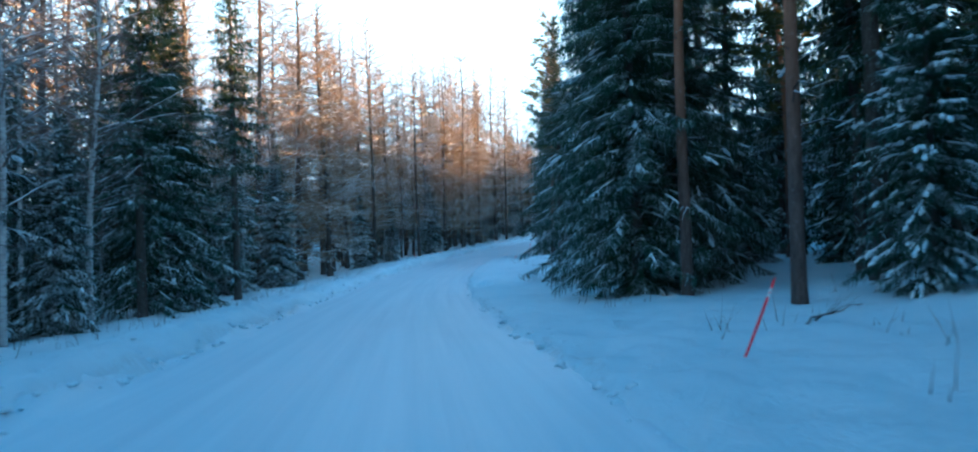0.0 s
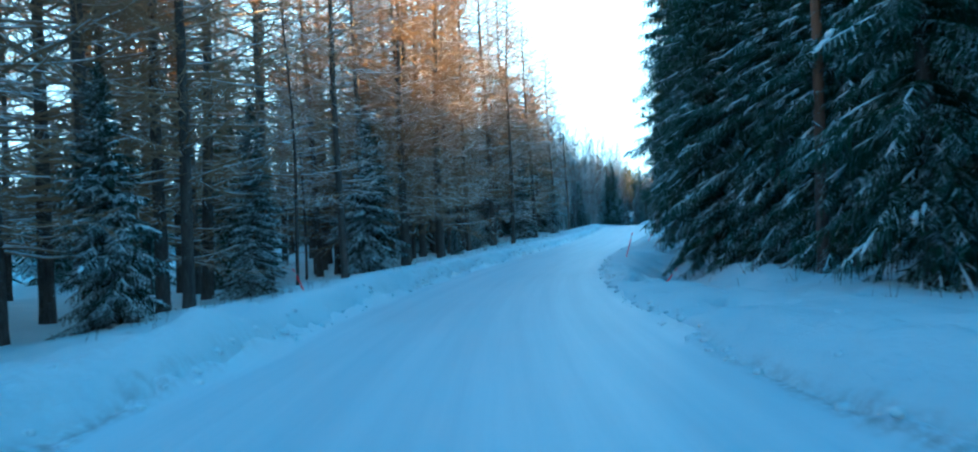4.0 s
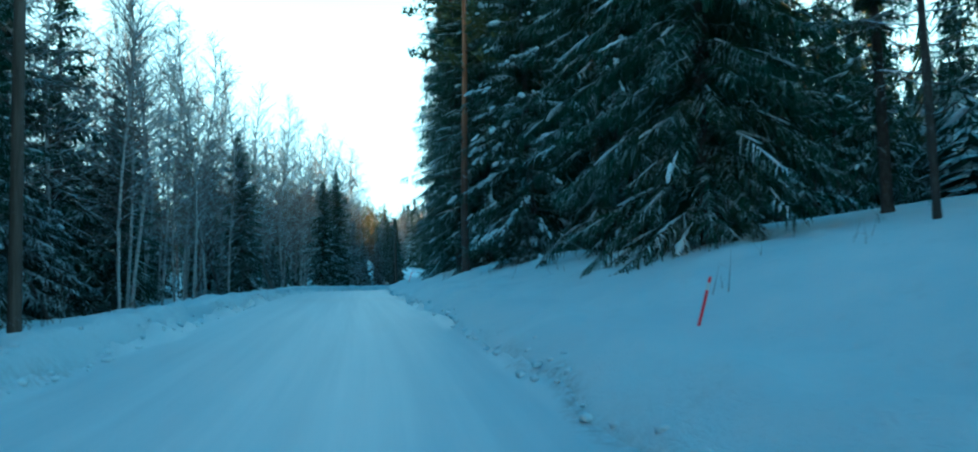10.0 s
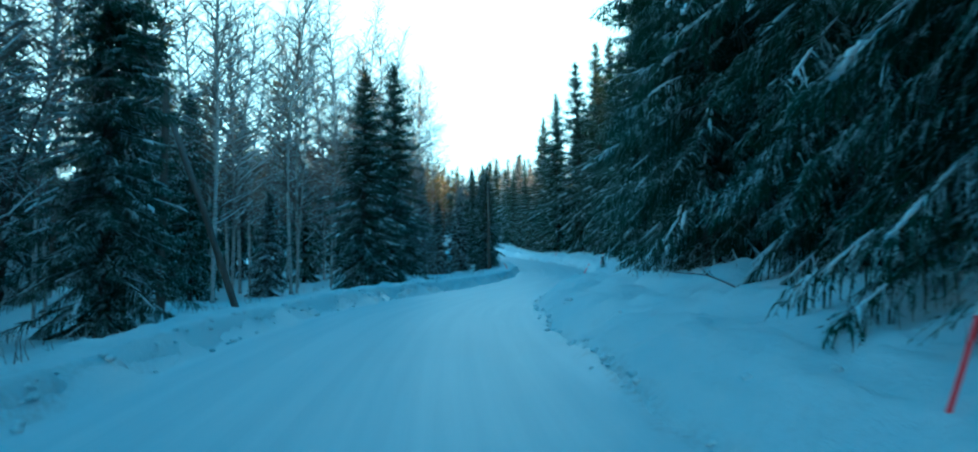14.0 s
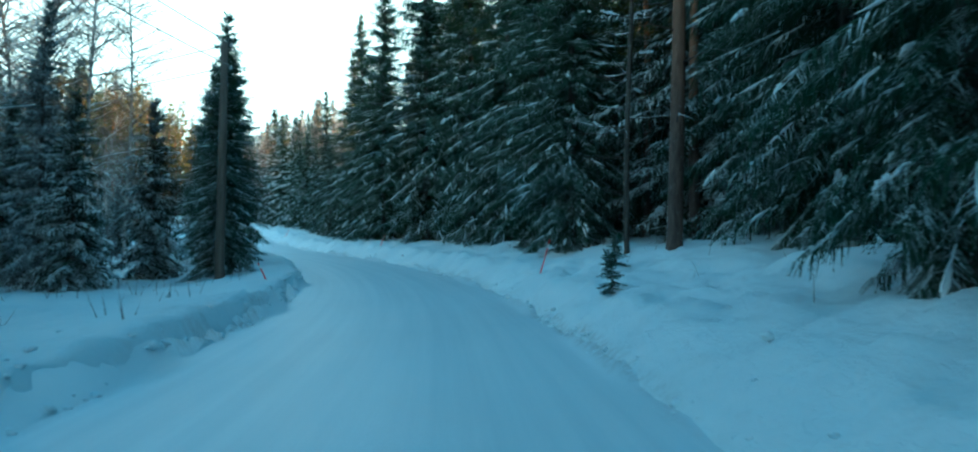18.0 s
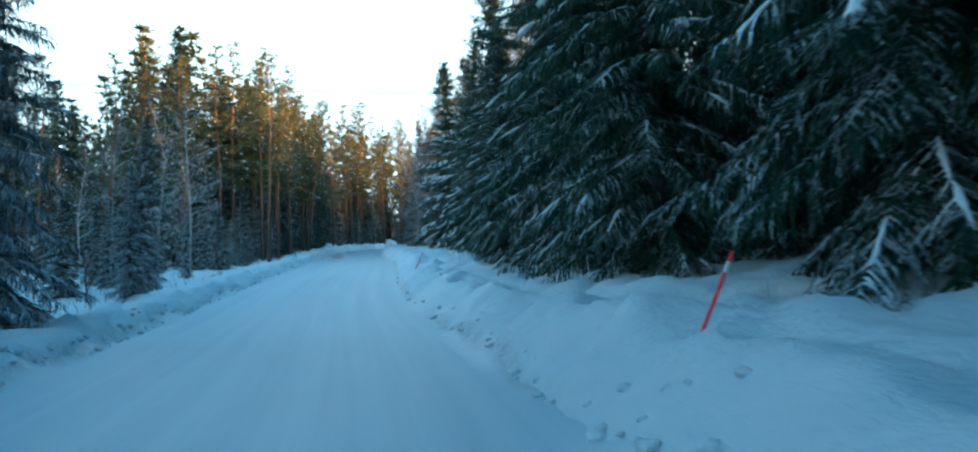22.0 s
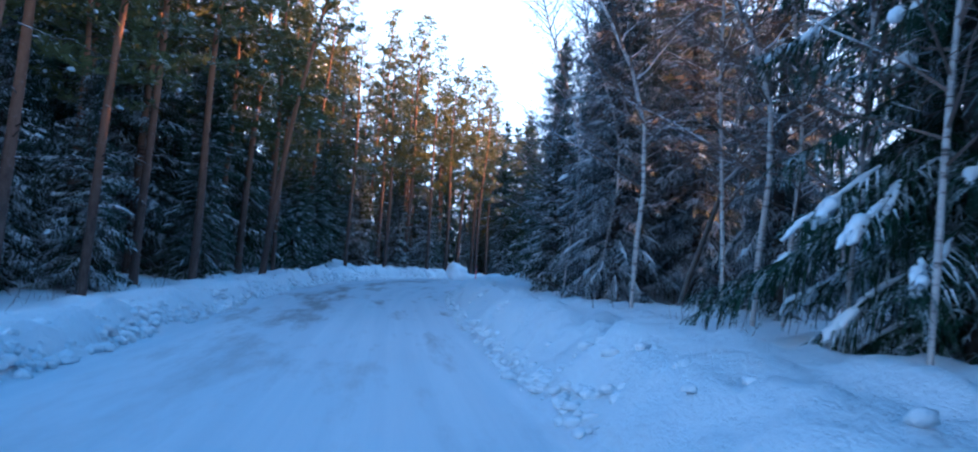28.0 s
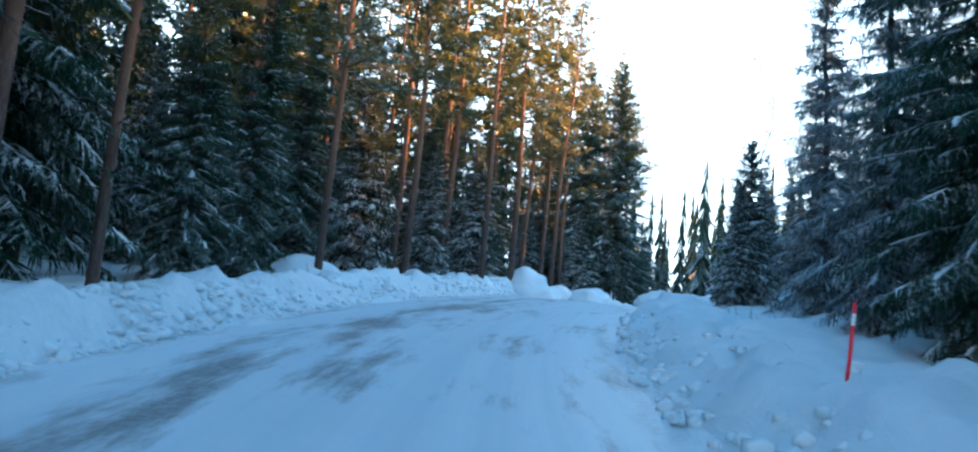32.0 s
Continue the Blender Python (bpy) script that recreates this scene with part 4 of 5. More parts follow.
TREES_B = [
    ("birch", 49.4, 7.9, 16.9), ("pine", 52.8, 6.9, 17.1), ("spruce", 55.5, 7.6, 15.9),
    ("spruce", 60.6, 6.9, 15.9), ("spruce", 73.6, 5.7, 15.9), ("spruce", 70.0, 7.2, 15.9),
    ("spruce", 66.0, 7.6, 14.6), ("tall", 39.9, 6.7, 13.5), ("snag", 45.0, 9.0, 7.4),
    ("frosted", 38.0, 10.5, 11.0), ("spruce", 72.3, 6.6, 15.9), ("spruce", 78.4, 5.4, 17.1),
    ("pine", 65.3, 6.6, 17.1), ("spruce", 69.2, 7.3, 13.4), ("spruce", 83.0, 6.8, 17.1),
    ("spruce", 88.8, 4.8, 19.5), ("spruce", 92.5, 6.6, 14.6), ("spruce", 86.0, 8.2, 14.6),
    ("spruce", 79.5, 8.2, 14.6), ("spruce", 85.4, 7.9, 14.6), ("young", 86.0, 5.4, 2.4),
    ("larch", 75.5, -15.1, 25.0), ("larch", 85.4, -23.4, 25.0), ("larch", 86.4, -18.8, 24.4),
    ("larch", 86.0, -15.3, 23.1), ("larch", 87.1, -14.8, 23.1), ("larch", 88.1, -10.9, 23.1),
    ("larch", 100.8, -13.8, 23.1), ("larch", 101.2, -11.5, 23.1),
]
TREES_C = [
    ("larch", 89.0, -13.5, 23.5), ("larch", 89.4, -11.6, 23.1), ("larch", 91.2, -12.1, 25.2),
    ("larch", 102.2, -14.8, 25.2), ("larch", 103.4, -12.9, 25.6), ("larch", 115.9, -12.4, 23.1),
    ("young", 102.4, -11.5, 3.2), ("young", 96.4, -10.8, 2.4), ("larch", 120.1, -7.7, 17.9),
    ("larch", 113.0, -8.6, 19.9), ("larch", 106.0, -9.2, 21.0), ("young", 117.0, -7.6, 4.0),
    ("spruce", 112.0, -9.5, 8.4), ("snag", 118.2, 7.1, 12.6), ("snag", 121.5, 7.9, 10.5),
    ("spruce", 125.9, 6.8, 15.9), ("spruce", 131.0, 7.0, 17.1), ("snowy", 137.3, 6.2, 11.6),
    ("snowy", 107.0, 6.3, 6.5), ("snowy", 111.6, 5.8, 3.0), ("pine", 143.0, 8.0, 18.3),
    ("spruce", 115.5, 9.2, 8.5), ("young", 114.3, 7.9, 3.6), ("tall", 110.0, 10.0, 15.9),
    ("pine", 106.0, 11.0, 17.1),
]
TREES_D = [
    ("pine", 145.0, 4.9, 18.3), ("tall", 149.7, 5.4, 17.1), ("spruce", 147.5, 6.4, 17.1),
    ("spruce", 153.5, 6.2, 17.1), ("spruce", 158.0, 6.6, 18.3), ("spruce", 164.0, 5.8, 17.1),
    ("spruce", 169.5, 6.6, 17.1), ("spruce", 174.6, 8.2, 17.1), ("sapling", 177.9, 5.8, 0.9),
    ("spruce", 181.0, 9.5, 15.9), ("pine", 205.0, 8.5, 14.0), ("pine", 201.5, 8.2, 15.2),
    ("spruce", 207.0, 7.5, 12.2), ("birch", 151.9, -8.0, 15.6), ("birch", 157.4, -8.7, 16.9),
    ("birch", 158.9, -7.8, 15.6), ("birch", 154.5, -9.6, 15.6), ("spruce", 150.0, -11.0, 10.5),
    ("spruce", 177.8, -6.9, 10.0), ("spruce", 184.5, -8.0, 12.1), ("spruce", 163.4, -8.2, 11.6),
    ("birch", 166.0, -12.0, 18.2), ("birch", 173.0, -11.0, 18.2), ("birch", 140.0, -8.0, 16.9),
    ("birch", 145.0, -9.0, 16.9), ("young", 156.0, -7.6, 2.2),
]
TREES_E = [
    ("pine", 197.6, 5.6, 19.5), ("snag", 199.6, 5.2, 13.7), ("spruce", 203.5, 5.0, 9.8),
    ("sapling", 193.1, 2.7, 0.8), ("sapling", 196.6, 3.8, 0.9), ("sapling", 208.1, 5.0, 0.6), ("sapling", 205.2, 4.4, 0.8), ("spruce", 184.0, 5.6, 15.9),
    ("spruce", 187.9, 5.2, 12.2), ("pine", 209.5, 9.0, 15.9), ("spruce", 188.0, 9.0, 15.9),
    ("spruce", 208.0, 6.0, 12.2), ("spruce", 212.5, 6.2, 14.6), ("spruce", 217.0, 6.4, 15.9),
    ("spruce", 221.5, 5.9, 15.9), ("spruce", 222.2, 8.0, 15.9), ("spruce", 226.6, 5.2, 15.9),
    ("spruce_near", 204.6, -5.7, 8.2), ("spruce_near", 209.3, -5.8, 8.0), ("spruce_near", 214.0, -5.6, 8.6), ("spruce_near", 218.4, -5.9, 9.2), ("young", 207.5, -8.0, 6.0), ("young", 203.0, -9.4, 5.6), ("spruce", 230.4, 5.2, 15.9),
    ("spruce", 235.0, 5.8, 15.9), ("spruce", 232.5, 7.2, 15.9), ("spruce", 239.5, 5.2, 13.4), ("spruce", 237.5, 5.0, 9.0),
    ("spruce", 244.0, 5.2, 8.5), ("spruce", 227.4, -5.2, 8.9), ("spruce", 234.2, -5.0, 3.4),
    ("spruce", 242.1, -7.1, 6.2), ("spruce", 250.6, -7.8, 3.2), ("spruce", 246.0, -9.6, 3.6),
    ("spruce", 228.0, 9.0, 15.9), ("spruce", 234.0, 10.0, 15.9), ("spruce", 238.5, 8.2, 14.6),
    ("spruce", 224.0, 10.0, 15.9), ("spruce", 203.0, 10.0, 15.9), ("spruce", 199.0, 11.2, 15.9),
    ("spruce", 207.5, 10.5, 14.6), ("spruce", 195.5, 10.0, 15.9), ("spruce", 242.0, 8.5, 13.4),
    ("young", 243.0, -10.0, 3.6), ("bush", 240.0, -8.0, 2.2),
]
TREES_F = [
    ("pine", 275.1, -18.5, 16.8), ("pine", 272.3, -12.8, 15.8), ("pine", 281.1, -8.7, 15.2),
    ("pine", 277.1, -6.5, 14.7), ("pine", 289.0, -5.3, 14.7), ("pine", 284.2, -9.5, 15.8),
    ("pine", 283.9, -6.1, 15.8), ("pine", 310.1, -4.3, 16.8), ("pine", 313.2, -4.3, 15.8),
    ("pine", 319.8, -5.2, 16.8), ("pine", 304.8, -4.9, 14.7), ("pine", 294.8, -7.0, 14.7),
    ("pine", 300.7, -5.6, 14.7), ("stem", 286.6, 5.4, 11.0), ("stem", 273.4, 4.5, 11.6),
    ("stem", 272.0, 5.6, 12.6), ("stem", 271.7, 6.0, 12.0), ("stem", 271.3, 6.3, 11.0), ("snowy", 267.2, 6.2, 10.5),
    ("spruce", 277.5, 5.4, 8.5), ("spruce", 281.0, 6.0, 7.6), ("spruce", 295.0, 6.0, 7.6),
    ("spruce", 297.5, 7.6, 7.6), ("spruce", 293.4, 8.4, 8.5), ("spruce", 291.6, 6.0, 8.5),
    ("spruce", 289.8, 8.4, 8.5), ("stem", 289.0, 6.1, 11.6), ("stem", 289.2, 6.8, 11.6),
    ("spruce", 291.5, 8.6, 7.6), ("spruce", 284.0, 6.6, 8.5), ("young", 282.6, 4.9, 5.0),
    ("spruce", 290.6, 7.8, 8.5), ("stem", 279.5, 4.6, 10.5), ("snag", 287.8, 7.4, 9.5),
    ("stem", 283.2, 7.6, 11.6), ("spruce", 279.8, 7.2, 9.3), ("young", 306.0, 5.2, 5.0),
    ("young", 311.0, 5.8, 4.0), ("spruce", 315.0, 5.6, 6.0), ("young", 320.0, 5.2, 5.5),
    ("pine", 323.0, 6.2, 8.5), ("young", 327.0, 4.8, 5.0), ("young", 333.0, 4.8, 6.0),
    ("spruce", 338.0, 5.0, 6.0), ("spruce", 262.0, 9.5, 11.0), ("spruce", 266.0, 10.5, 11.0),
    ("spruce", 258.5, 8.6, 11.0), ("spruce", 270.5, 10.0, 11.0), ("spruce", 297.0, 9.4, 12.8),
    ("spruce", 303.0, 12.5, 12.8), ("spruce", 293.0, 9.0, 11.9), ("spruce", 289.5, 12.0, 11.9),
    ("spruce", 300.0, 11.5, 9.3), ("spruce", 290.0, 10.5, 11.0), ("stem", 262.0, 4.9, 10.5),
    ("stem", 264.5, 5.5, 9.5), ("stem", 266.0, 4.6, 9.5), ("stem", 268.0, 5.2, 10.5),
    ("spruce", 269.0, 7.2, 9.3), ("spruce", 264.0, 7.4, 9.3), ("spruce", 273.5, 7.4, 9.3),
    ("stem", 277.0, 4.8, 9.5), ("snowy", 259.3, 5.4, 9.5), ("snowy", 256.0, 6.0, 9.5),
    ("spruce", 255.0, 6.0, 9.3), ("spruce", 249.5, 5.5, 10.2), ("young", 261.0, 5.8, 6.0),
]
for kind, s, off, height in (*TREES_A, *TREES_B, *TREES_C, *TREES_D, *TREES_E, *TREES_F):
    if off > 0 and height > 7.0 and kind not in ("stem", "snag"):
        height *= float(np.interp(s, [110, 125, 198, 204, 222, 233, 240, 252, 262, 292, 296], [1.0, 1.2, 1.2, 1.45, 1.25, 0.9, 0.85, 1.1, 1.25, 1.3, 1.0]))
    plant(kind, s, off, height)

# ---- the forest behind them, stand by stand ----
# s from, s to, nearest off, farthest off, spacing, kinds with shares, heights
STANDS = [
    (-60, 36, -9.0, -16, 2.0, "birch birch birch spruce tall young snag", 15, 19),
    (-60, 36, -16, -34, 2.8, "birch birch spruce tall", 13, 16),
    (30, 118, -10.5, -18, 2.0, "larch larch larch larch young under snag", 21, 26),
    (30, 118, -18, -36, 2.5, "larch larch larch under", 20, 25),
    (116, 150, -9.0, -18, 2.1, "birch birch birch larch spruce spruce tall young bush", 16, 20),
    (150, 186, -11.8, -20, 2.0, "birch birch birch birch young under spruce bush", 16, 20),
    (116, 160, -18, -36, 2.3, "birch spruce spruce tall", 15, 19),
    (186, 228, -9.5, -20, 2.1, "birch birch birch birch young under bush", 16, 20),
    (160, 228, -20, -36, 2.4, "birch birch pine under spruce", 14, 18),
    (224, 271, -7.5, -22, 2.0, "bush bush young young birch", 7, 11),
    (224, 271, -22, -36, 3.0, "birch young under", 9, 12),
    (271, 340, -6.5, -20, 1.75, "pine pine pine pine under under spruce young", 16, 20),
    (268, 340, -20, -46, 2.1, "pine pine under spruce", 15, 18),
    (-60, 30, 7.5, 16, 2.0, "spruce tall tall under snag pine", 14, 19),
    (30, 51, 8.6, 16, 2.5, "frosted snag snag tall birch stem", 10, 14),
    (-60, 30, 16, 36, 2.4, "spruce tall tall pine", 15, 19),
    (30, 50, 16, 36, 3.4, "frosted tall birch", 12, 15),
    (50, 82, 8.0, 16, 2.1, "spruce spruce tall under pine", 16, 20),
    (82, 126, 9.5, 18, 2.5, "tall tall pine spruce under snag", 13, 17),
    (50, 84, 18, 36, 2.8, "spruce tall pine", 12, 15),
    # grown taller to keep the sun off the larches opposite
    (84, 128, 18, 32, 3.2, "tall tall spruce pine", 14, 18),
    (134, 228, 7.5, 16, 2.1, "spruce spruce spruce tall under snag pine", 18, 23),
    (228, 240, 7.5, 16, 2.1, "spruce spruce tall under snag", 12, 15),
    (138, 236, 16, 36, 2.4, "spruce tall tall pine", 16, 20),
    (240, 292, 6.2, 11, 1.5, "frosted frosted tall stem stem stem stem snag", 9.5, 12.5),
    (240, 292, 11, 16, 2.0, "frosted frosted spruce young birch stem", 9.5, 12.5),
    (240, 292, 16, 36, 2.8, "frosted spruce birch", 9, 11),
    (300, 346, 4.6, 10, 1.9, "young frosted stem stem under", 7, 10),
    # these two stand mostly out of view, added to shade the left bank
    (296, 346, 9.5, 26, 1.9, "young young birch under under under", 16, 20),
    (296, 340, 26, 46, 2.3, "young under", 7, 10),
]
rng = random.Random(7)
near_ok = np.array(PLACED) if PLACED else np.zeros((1, 2))
spots = [tuple(p) for p in near_ok]
cells = {}


def free(x, y, gap):
    i, j = int(x // 4), int(y // 4)
    for a in (-1, 0, 1):
        for b in (-1, 0, 1):
            for q in cells.get((i + a, j + b), ()):
                if (q[0] - x) ** 2 + (q[1] - y) ** 2 < gap * gap:
                    return False
    return True


for q in spots:
    cells.setdefault((int(q[0] // 4), int(q[1] // 4)), []).append(q)
for s0, s1, o0, o1, gap, mix, h0, h1 in STANDS:
    tries = int((s1 - s0) * abs(o1 - o0) / gap ** 2 * 2.6)
    for _ in range(tries):
        s, o = rng.uniform(s0, s1), rng.uniform(o0, o1)
        kind = rng.choice(mix.split())
        h = rng.uniform(h0, h1) * (1 - 0.25 * min(1, max(0, o - 9) / 18))
        x, y = (float(v) for v in at_road(s, o))
        s2, o2 = nearest(np.array([x]), np.array([y]))
        gap2 = gap * (1.3 if abs(o) > 20 else 1.0)
        if abs(o2[0]) < min(abs(o0), abs(o1)) - 0.5 or o2[0] * o0 < 0 or not free(x, y, gap2):
            continue
        if kind == "young":
            h *= 0.36
        elif kind == "under":
            kind, h = "spruce", h * rng.uniform(0.25, 0.5)
        elif kind in ("spruce", "tall") and s0 < 255:
            h *= rng.uniform(0.7, 1.0)
        elif kind == "bush":
            h = rng.uniform(1.4, 3.0)
        elif kind == "snag":
            h *= 0.6
        cells.setdefault((int(x // 4), int(y // 4)), []).append((x, y))
        if abs(o) > 13 and kind + "_far" in KINDS:
            kind += "_far"
        plant(kind, s, o, h)

# ---- woods all round, out to where nothing shows between the trunks; the unseen depth is added to block the sun ----
wv, wf = [], []
wr = random.Random(5)
PROTOS = []
for _ in range(3):
    proto_v, proto_f = [], []
    for k in range(11):
        z = 0.05 + 0.083 * k
        for j in range(7):
            a = 6.283 * j / 7 + k * 0.7 + wr.uniform(-0.25, 0.25)
            r = 0.22 * (1.02 - 0.085 * k) * wr.uniform(0.6, 1.2)
            i = len(proto_v)
            c, q = (math.cos(a), math.sin(a)), (math.cos(a + 0.4), math.sin(a + 0.4))
            e = (math.cos(a - 0.4), math.sin(a - 0.4))
            zz = z + wr.uniform(-0.02, 0.02)
            proto_v += [(0, 0, zz + 0.09), (0.6 * r * q[0], 0.6 * r * q[1], zz), (r * c[0], r * c[1], zz - 0.035), (0.6 * r * e[0], 0.6 * r * e[1], zz)]
            proto_f += [(i, i + 1, i + 2), (i, i + 2, i + 3)]
    PROTOS.append((np.array(proto_v), np.array(proto_f)))
nr = np.random.default_rng(3)
cand = np.stack([np.concatenate([nr.uniform(-190, 210, 6500), nr.uniform(20, 130, 2600)]), np.concatenate([nr.uniform(-210, 400, 6500), nr.uniform(-80, 330, 2600)])], 1)
cs, co = nearest(cand[:, 0], cand[:, 1])
keep = ((np.abs(co) > np.where(co < 0, np.interp(cs, [225, 245], [34, 46]), 34)) & (np.abs(co) < 150)) | ((cs > 349) & (cand[:, 1] > 275)) | ((cs > 300) & (co > 26) & (np.abs(co) < 150)) | ((co > 22) & (co < 150))
cand, cz = cand[keep], land(cand[:, 0], cand[:, 1], cs, co)[keep]
tall_side = np.where(co > 0, np.interp(cs, [20, 60, 80, 90, 135, 145, 225, 250], [1.15, 1.0, 0.9, 0.4, 0.4, 1.0, 1.0, 0.6]), 1.0)[keep]
# unseen heights tuned for the sun: high shades the larches, low lights the pines
tall_side = np.where((co[keep] > 50) & (cs[keep] > 60) & (cs[keep] < 225), 1.15, tall_side)
tall_side = np.where((cand[:, 0] > 45) & (cand[:, 1] > 235), 0.5, tall_side)
tall_side = np.where((cs[keep] > 346) & (np.abs(co[keep]) < 45), 1.5, tall_side)
for n, ((x, y), z, hs) in enumerate(zip(cand, cz, tall_side)):
    h, w, a = nr.uniform(8.5, 13.5) * hs, nr.uniform(7, 12), nr.uniform(0, 6.28)
    ca, sa = math.cos(a), math.sin(a)
    proto_v, proto_f = PROTOS[n % 3]
    q = np.stack([x + w * (ca * proto_v[:, 0] - sa * proto_v[:, 1]), y + w * (sa * proto_v[:, 0] + ca * proto_v[:, 1]), z + h * proto_v[:, 2]], 1)
    wv.append(q)
    wf.append(proto_f + n * len(proto_v))
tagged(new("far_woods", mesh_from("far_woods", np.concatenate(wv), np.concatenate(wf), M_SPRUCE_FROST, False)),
       "dense snowy spruce woods behind the roadside trees, their unseen depth added to block the sun", "woods", kind="stuff")

for protos in KINDS.values():
    for ob, h in protos:
        if ob.matrix_basis.translation.length == 0.0:
            for o in (*ob.children_recursive, ob):
                bpy.data.objects.remove(o)


# ---- roadside things ----
def plough_stake(s, off, height, lean, turn, label="red plastic plough stake leaning in the snowbank", mat=None):
    """A marker stake with two bands of reflecting tape."""
    x, y = (float(v) for v in at_road(s, off))
    root = new("plough_stake")
    g = Geo()
    g.tube([Vector((0, 0, -0.4)), Vector((0.004, 0, height * 0.5)), Vector((0, 0, height)), Vector((0, 0, height + 0.02))], [0.016, 0.016, 0.015, 0.006], 8)
    part("stake", g, mat or M_RED, root, smooth=True)
    for z in (height * 0.86, height * 0.8):
        b = Geo()
        b.tube([Vector((0, 0, z - 0.025)), Vector((0, 0, z + 0.025))], [0.0175, 0.0175], 8)
        part("reflector", b, M_REFLECT, root, "white reflecting band", True)
    a = math.degrees(math.atan2(float(np.interp(s, S, ty)), float(np.interp(s, S, tx)))) - 90
    root.matrix_basis = pose(x, y, ground_at(x, y), turn, lean, a)
    return tagged(root, label, "plough stake", "plough stakes along the road")


# metres along the road, off, height, lean to the right, lean forward
for row in ((7.6, 3.48, 0.95, 24, 0), (119.3, 3.24, 0.5, 18, 0), (78.0, 2.4, 1.05, 17, 0), (66.0, 3.0, 0.6, 38, 0), (91.4, 2.7, 0.65, 32, 5), (150.5, 2.7, 0.85, 21, 0),
            (179.2, 2.5, 0.8, 29, 4), (198.3, 2.5, 0.85, 17, -4), (220.4, 2.7, 0.7, 26, 0), (240.8, 2.2, 0.8, 28, 0), (288.2, 2.85, 0.65, 4, 0),
            (64.0, -5.2, 0.7, -24, 0), (199.0, -3.95, 0.5, -26, 0)):
    plough_stake(*row)
plough_stake(261.5, -4.0, 0.75, -18, 0, "dark wooden marker stick in the snowbank", M_POLE)
plough_stake(152.5, -4.1, 0.6, 15, 0, "thin dry marker stick in the snow", M_POLE)

WIRES = []


def utility_pole(s, off, height, lean=0.0, strut=None, arm=True):
    """A wooden pole with a crossarm, two insulators, and where it stands at a bend a leaning strut."""
    x, y = (float(v) for v in at_road(s, off))
    z = ground_at(x, y)
    root = new("utility_pole")
    g = Geo()
    g.tube([Vector((0, 0, -0.6)), Vector((0, 0, 0.4)), Vector((0, 0, height * 0.5)), Vector((0, 0, height - 0.03)), Vector((0, 0, height))], [0.14, 0.13, 0.115, 0.098, 0.08], 12)
    part("pole", g, M_POLE, root, smooth=True)
    a = math.degrees(math.atan2(float(np.interp(s, S, ty)), float(np.interp(s, S, tx)))) - 90
    if strut:
        g = Geo()
        g.tube([Vector((strut, 0.2, -0.5)), Vector((strut * 0.5, 0.15, height * 0.42)), Vector((0.12, 0.08, height * 0.84))], [0.12, 0.11, 0.095], 10)
        part("strut", g, M_POLE, root, "leaning support pole", True)
    for k, dz in enumerate((0.12, 0.75)):
        if arm:
            g = Geo()
            g.tube([Vector((0.08, 0, height - dz - 0.12)), Vector((0.17, 0, height - dz - 0.1)), Vector((0.17, 0, height - dz + 0.04))], [0.012, 0.012, 0.012], 6)
            h = part("hook", g, M_WIRE, root, "steel insulator hook", True)
            g = Geo()
            g.tube([Vector((0.17, 0, height - dz + 0.01 * q)) for q in (0, 3, 6, 9, 11)], [0.025, 0.045, 0.03, 0.04, 0.015], 8)
            part("insulator", g, M_REFLECT, h, "white porcelain insulator", True)
    root.matrix_basis = pose(x, y, z, 0, lean, a)
    tagged(root, "weathered grey wooden utility pole" + (" with a leaning strut" if strut else " beside the road"), "utility pole", "poles of the power line")
    return [root.matrix_basis @ Vector((0.17, 0, height - dz + 0.08)) for dz in (0.12, 0.75)]


def wire(a, b, sag):
    g = Geo()
    n = 14
    g.tube([a.lerp(b, k / n) - UP * (sag * 4 * (k / n) * (1 - k / n)) for k in range(n + 1)], [0.014] * (n + 1), 5)
    ob = new("overhead_wire", g.mesh("overhead_wire", M_WIRE, True))
    tagged(ob, "thin dark overhead wire between the poles", "wire", "wires of the power line")


p0 = utility_pole(88.0, -13.0, 9.4)
p1 = utility_pole(128.9, -6.8, 10.7, -0.5)
p2 = utility_pole(168.5, -10.0, 7.4, 0.5, strut=2.6)
p3 = utility_pole(202.1, -5.5, 6.6)
p4 = utility_pole(240.0, -26.0, 8.0)
p5 = utility_pole(253.0, 15.0, 8.0)
for u, v in ((p0, p1), (p1, p2), (p2, p3), (p3, p4), (p4, p5)):
    for k in range(2):
        wire(u[k], v[k], 0.55)


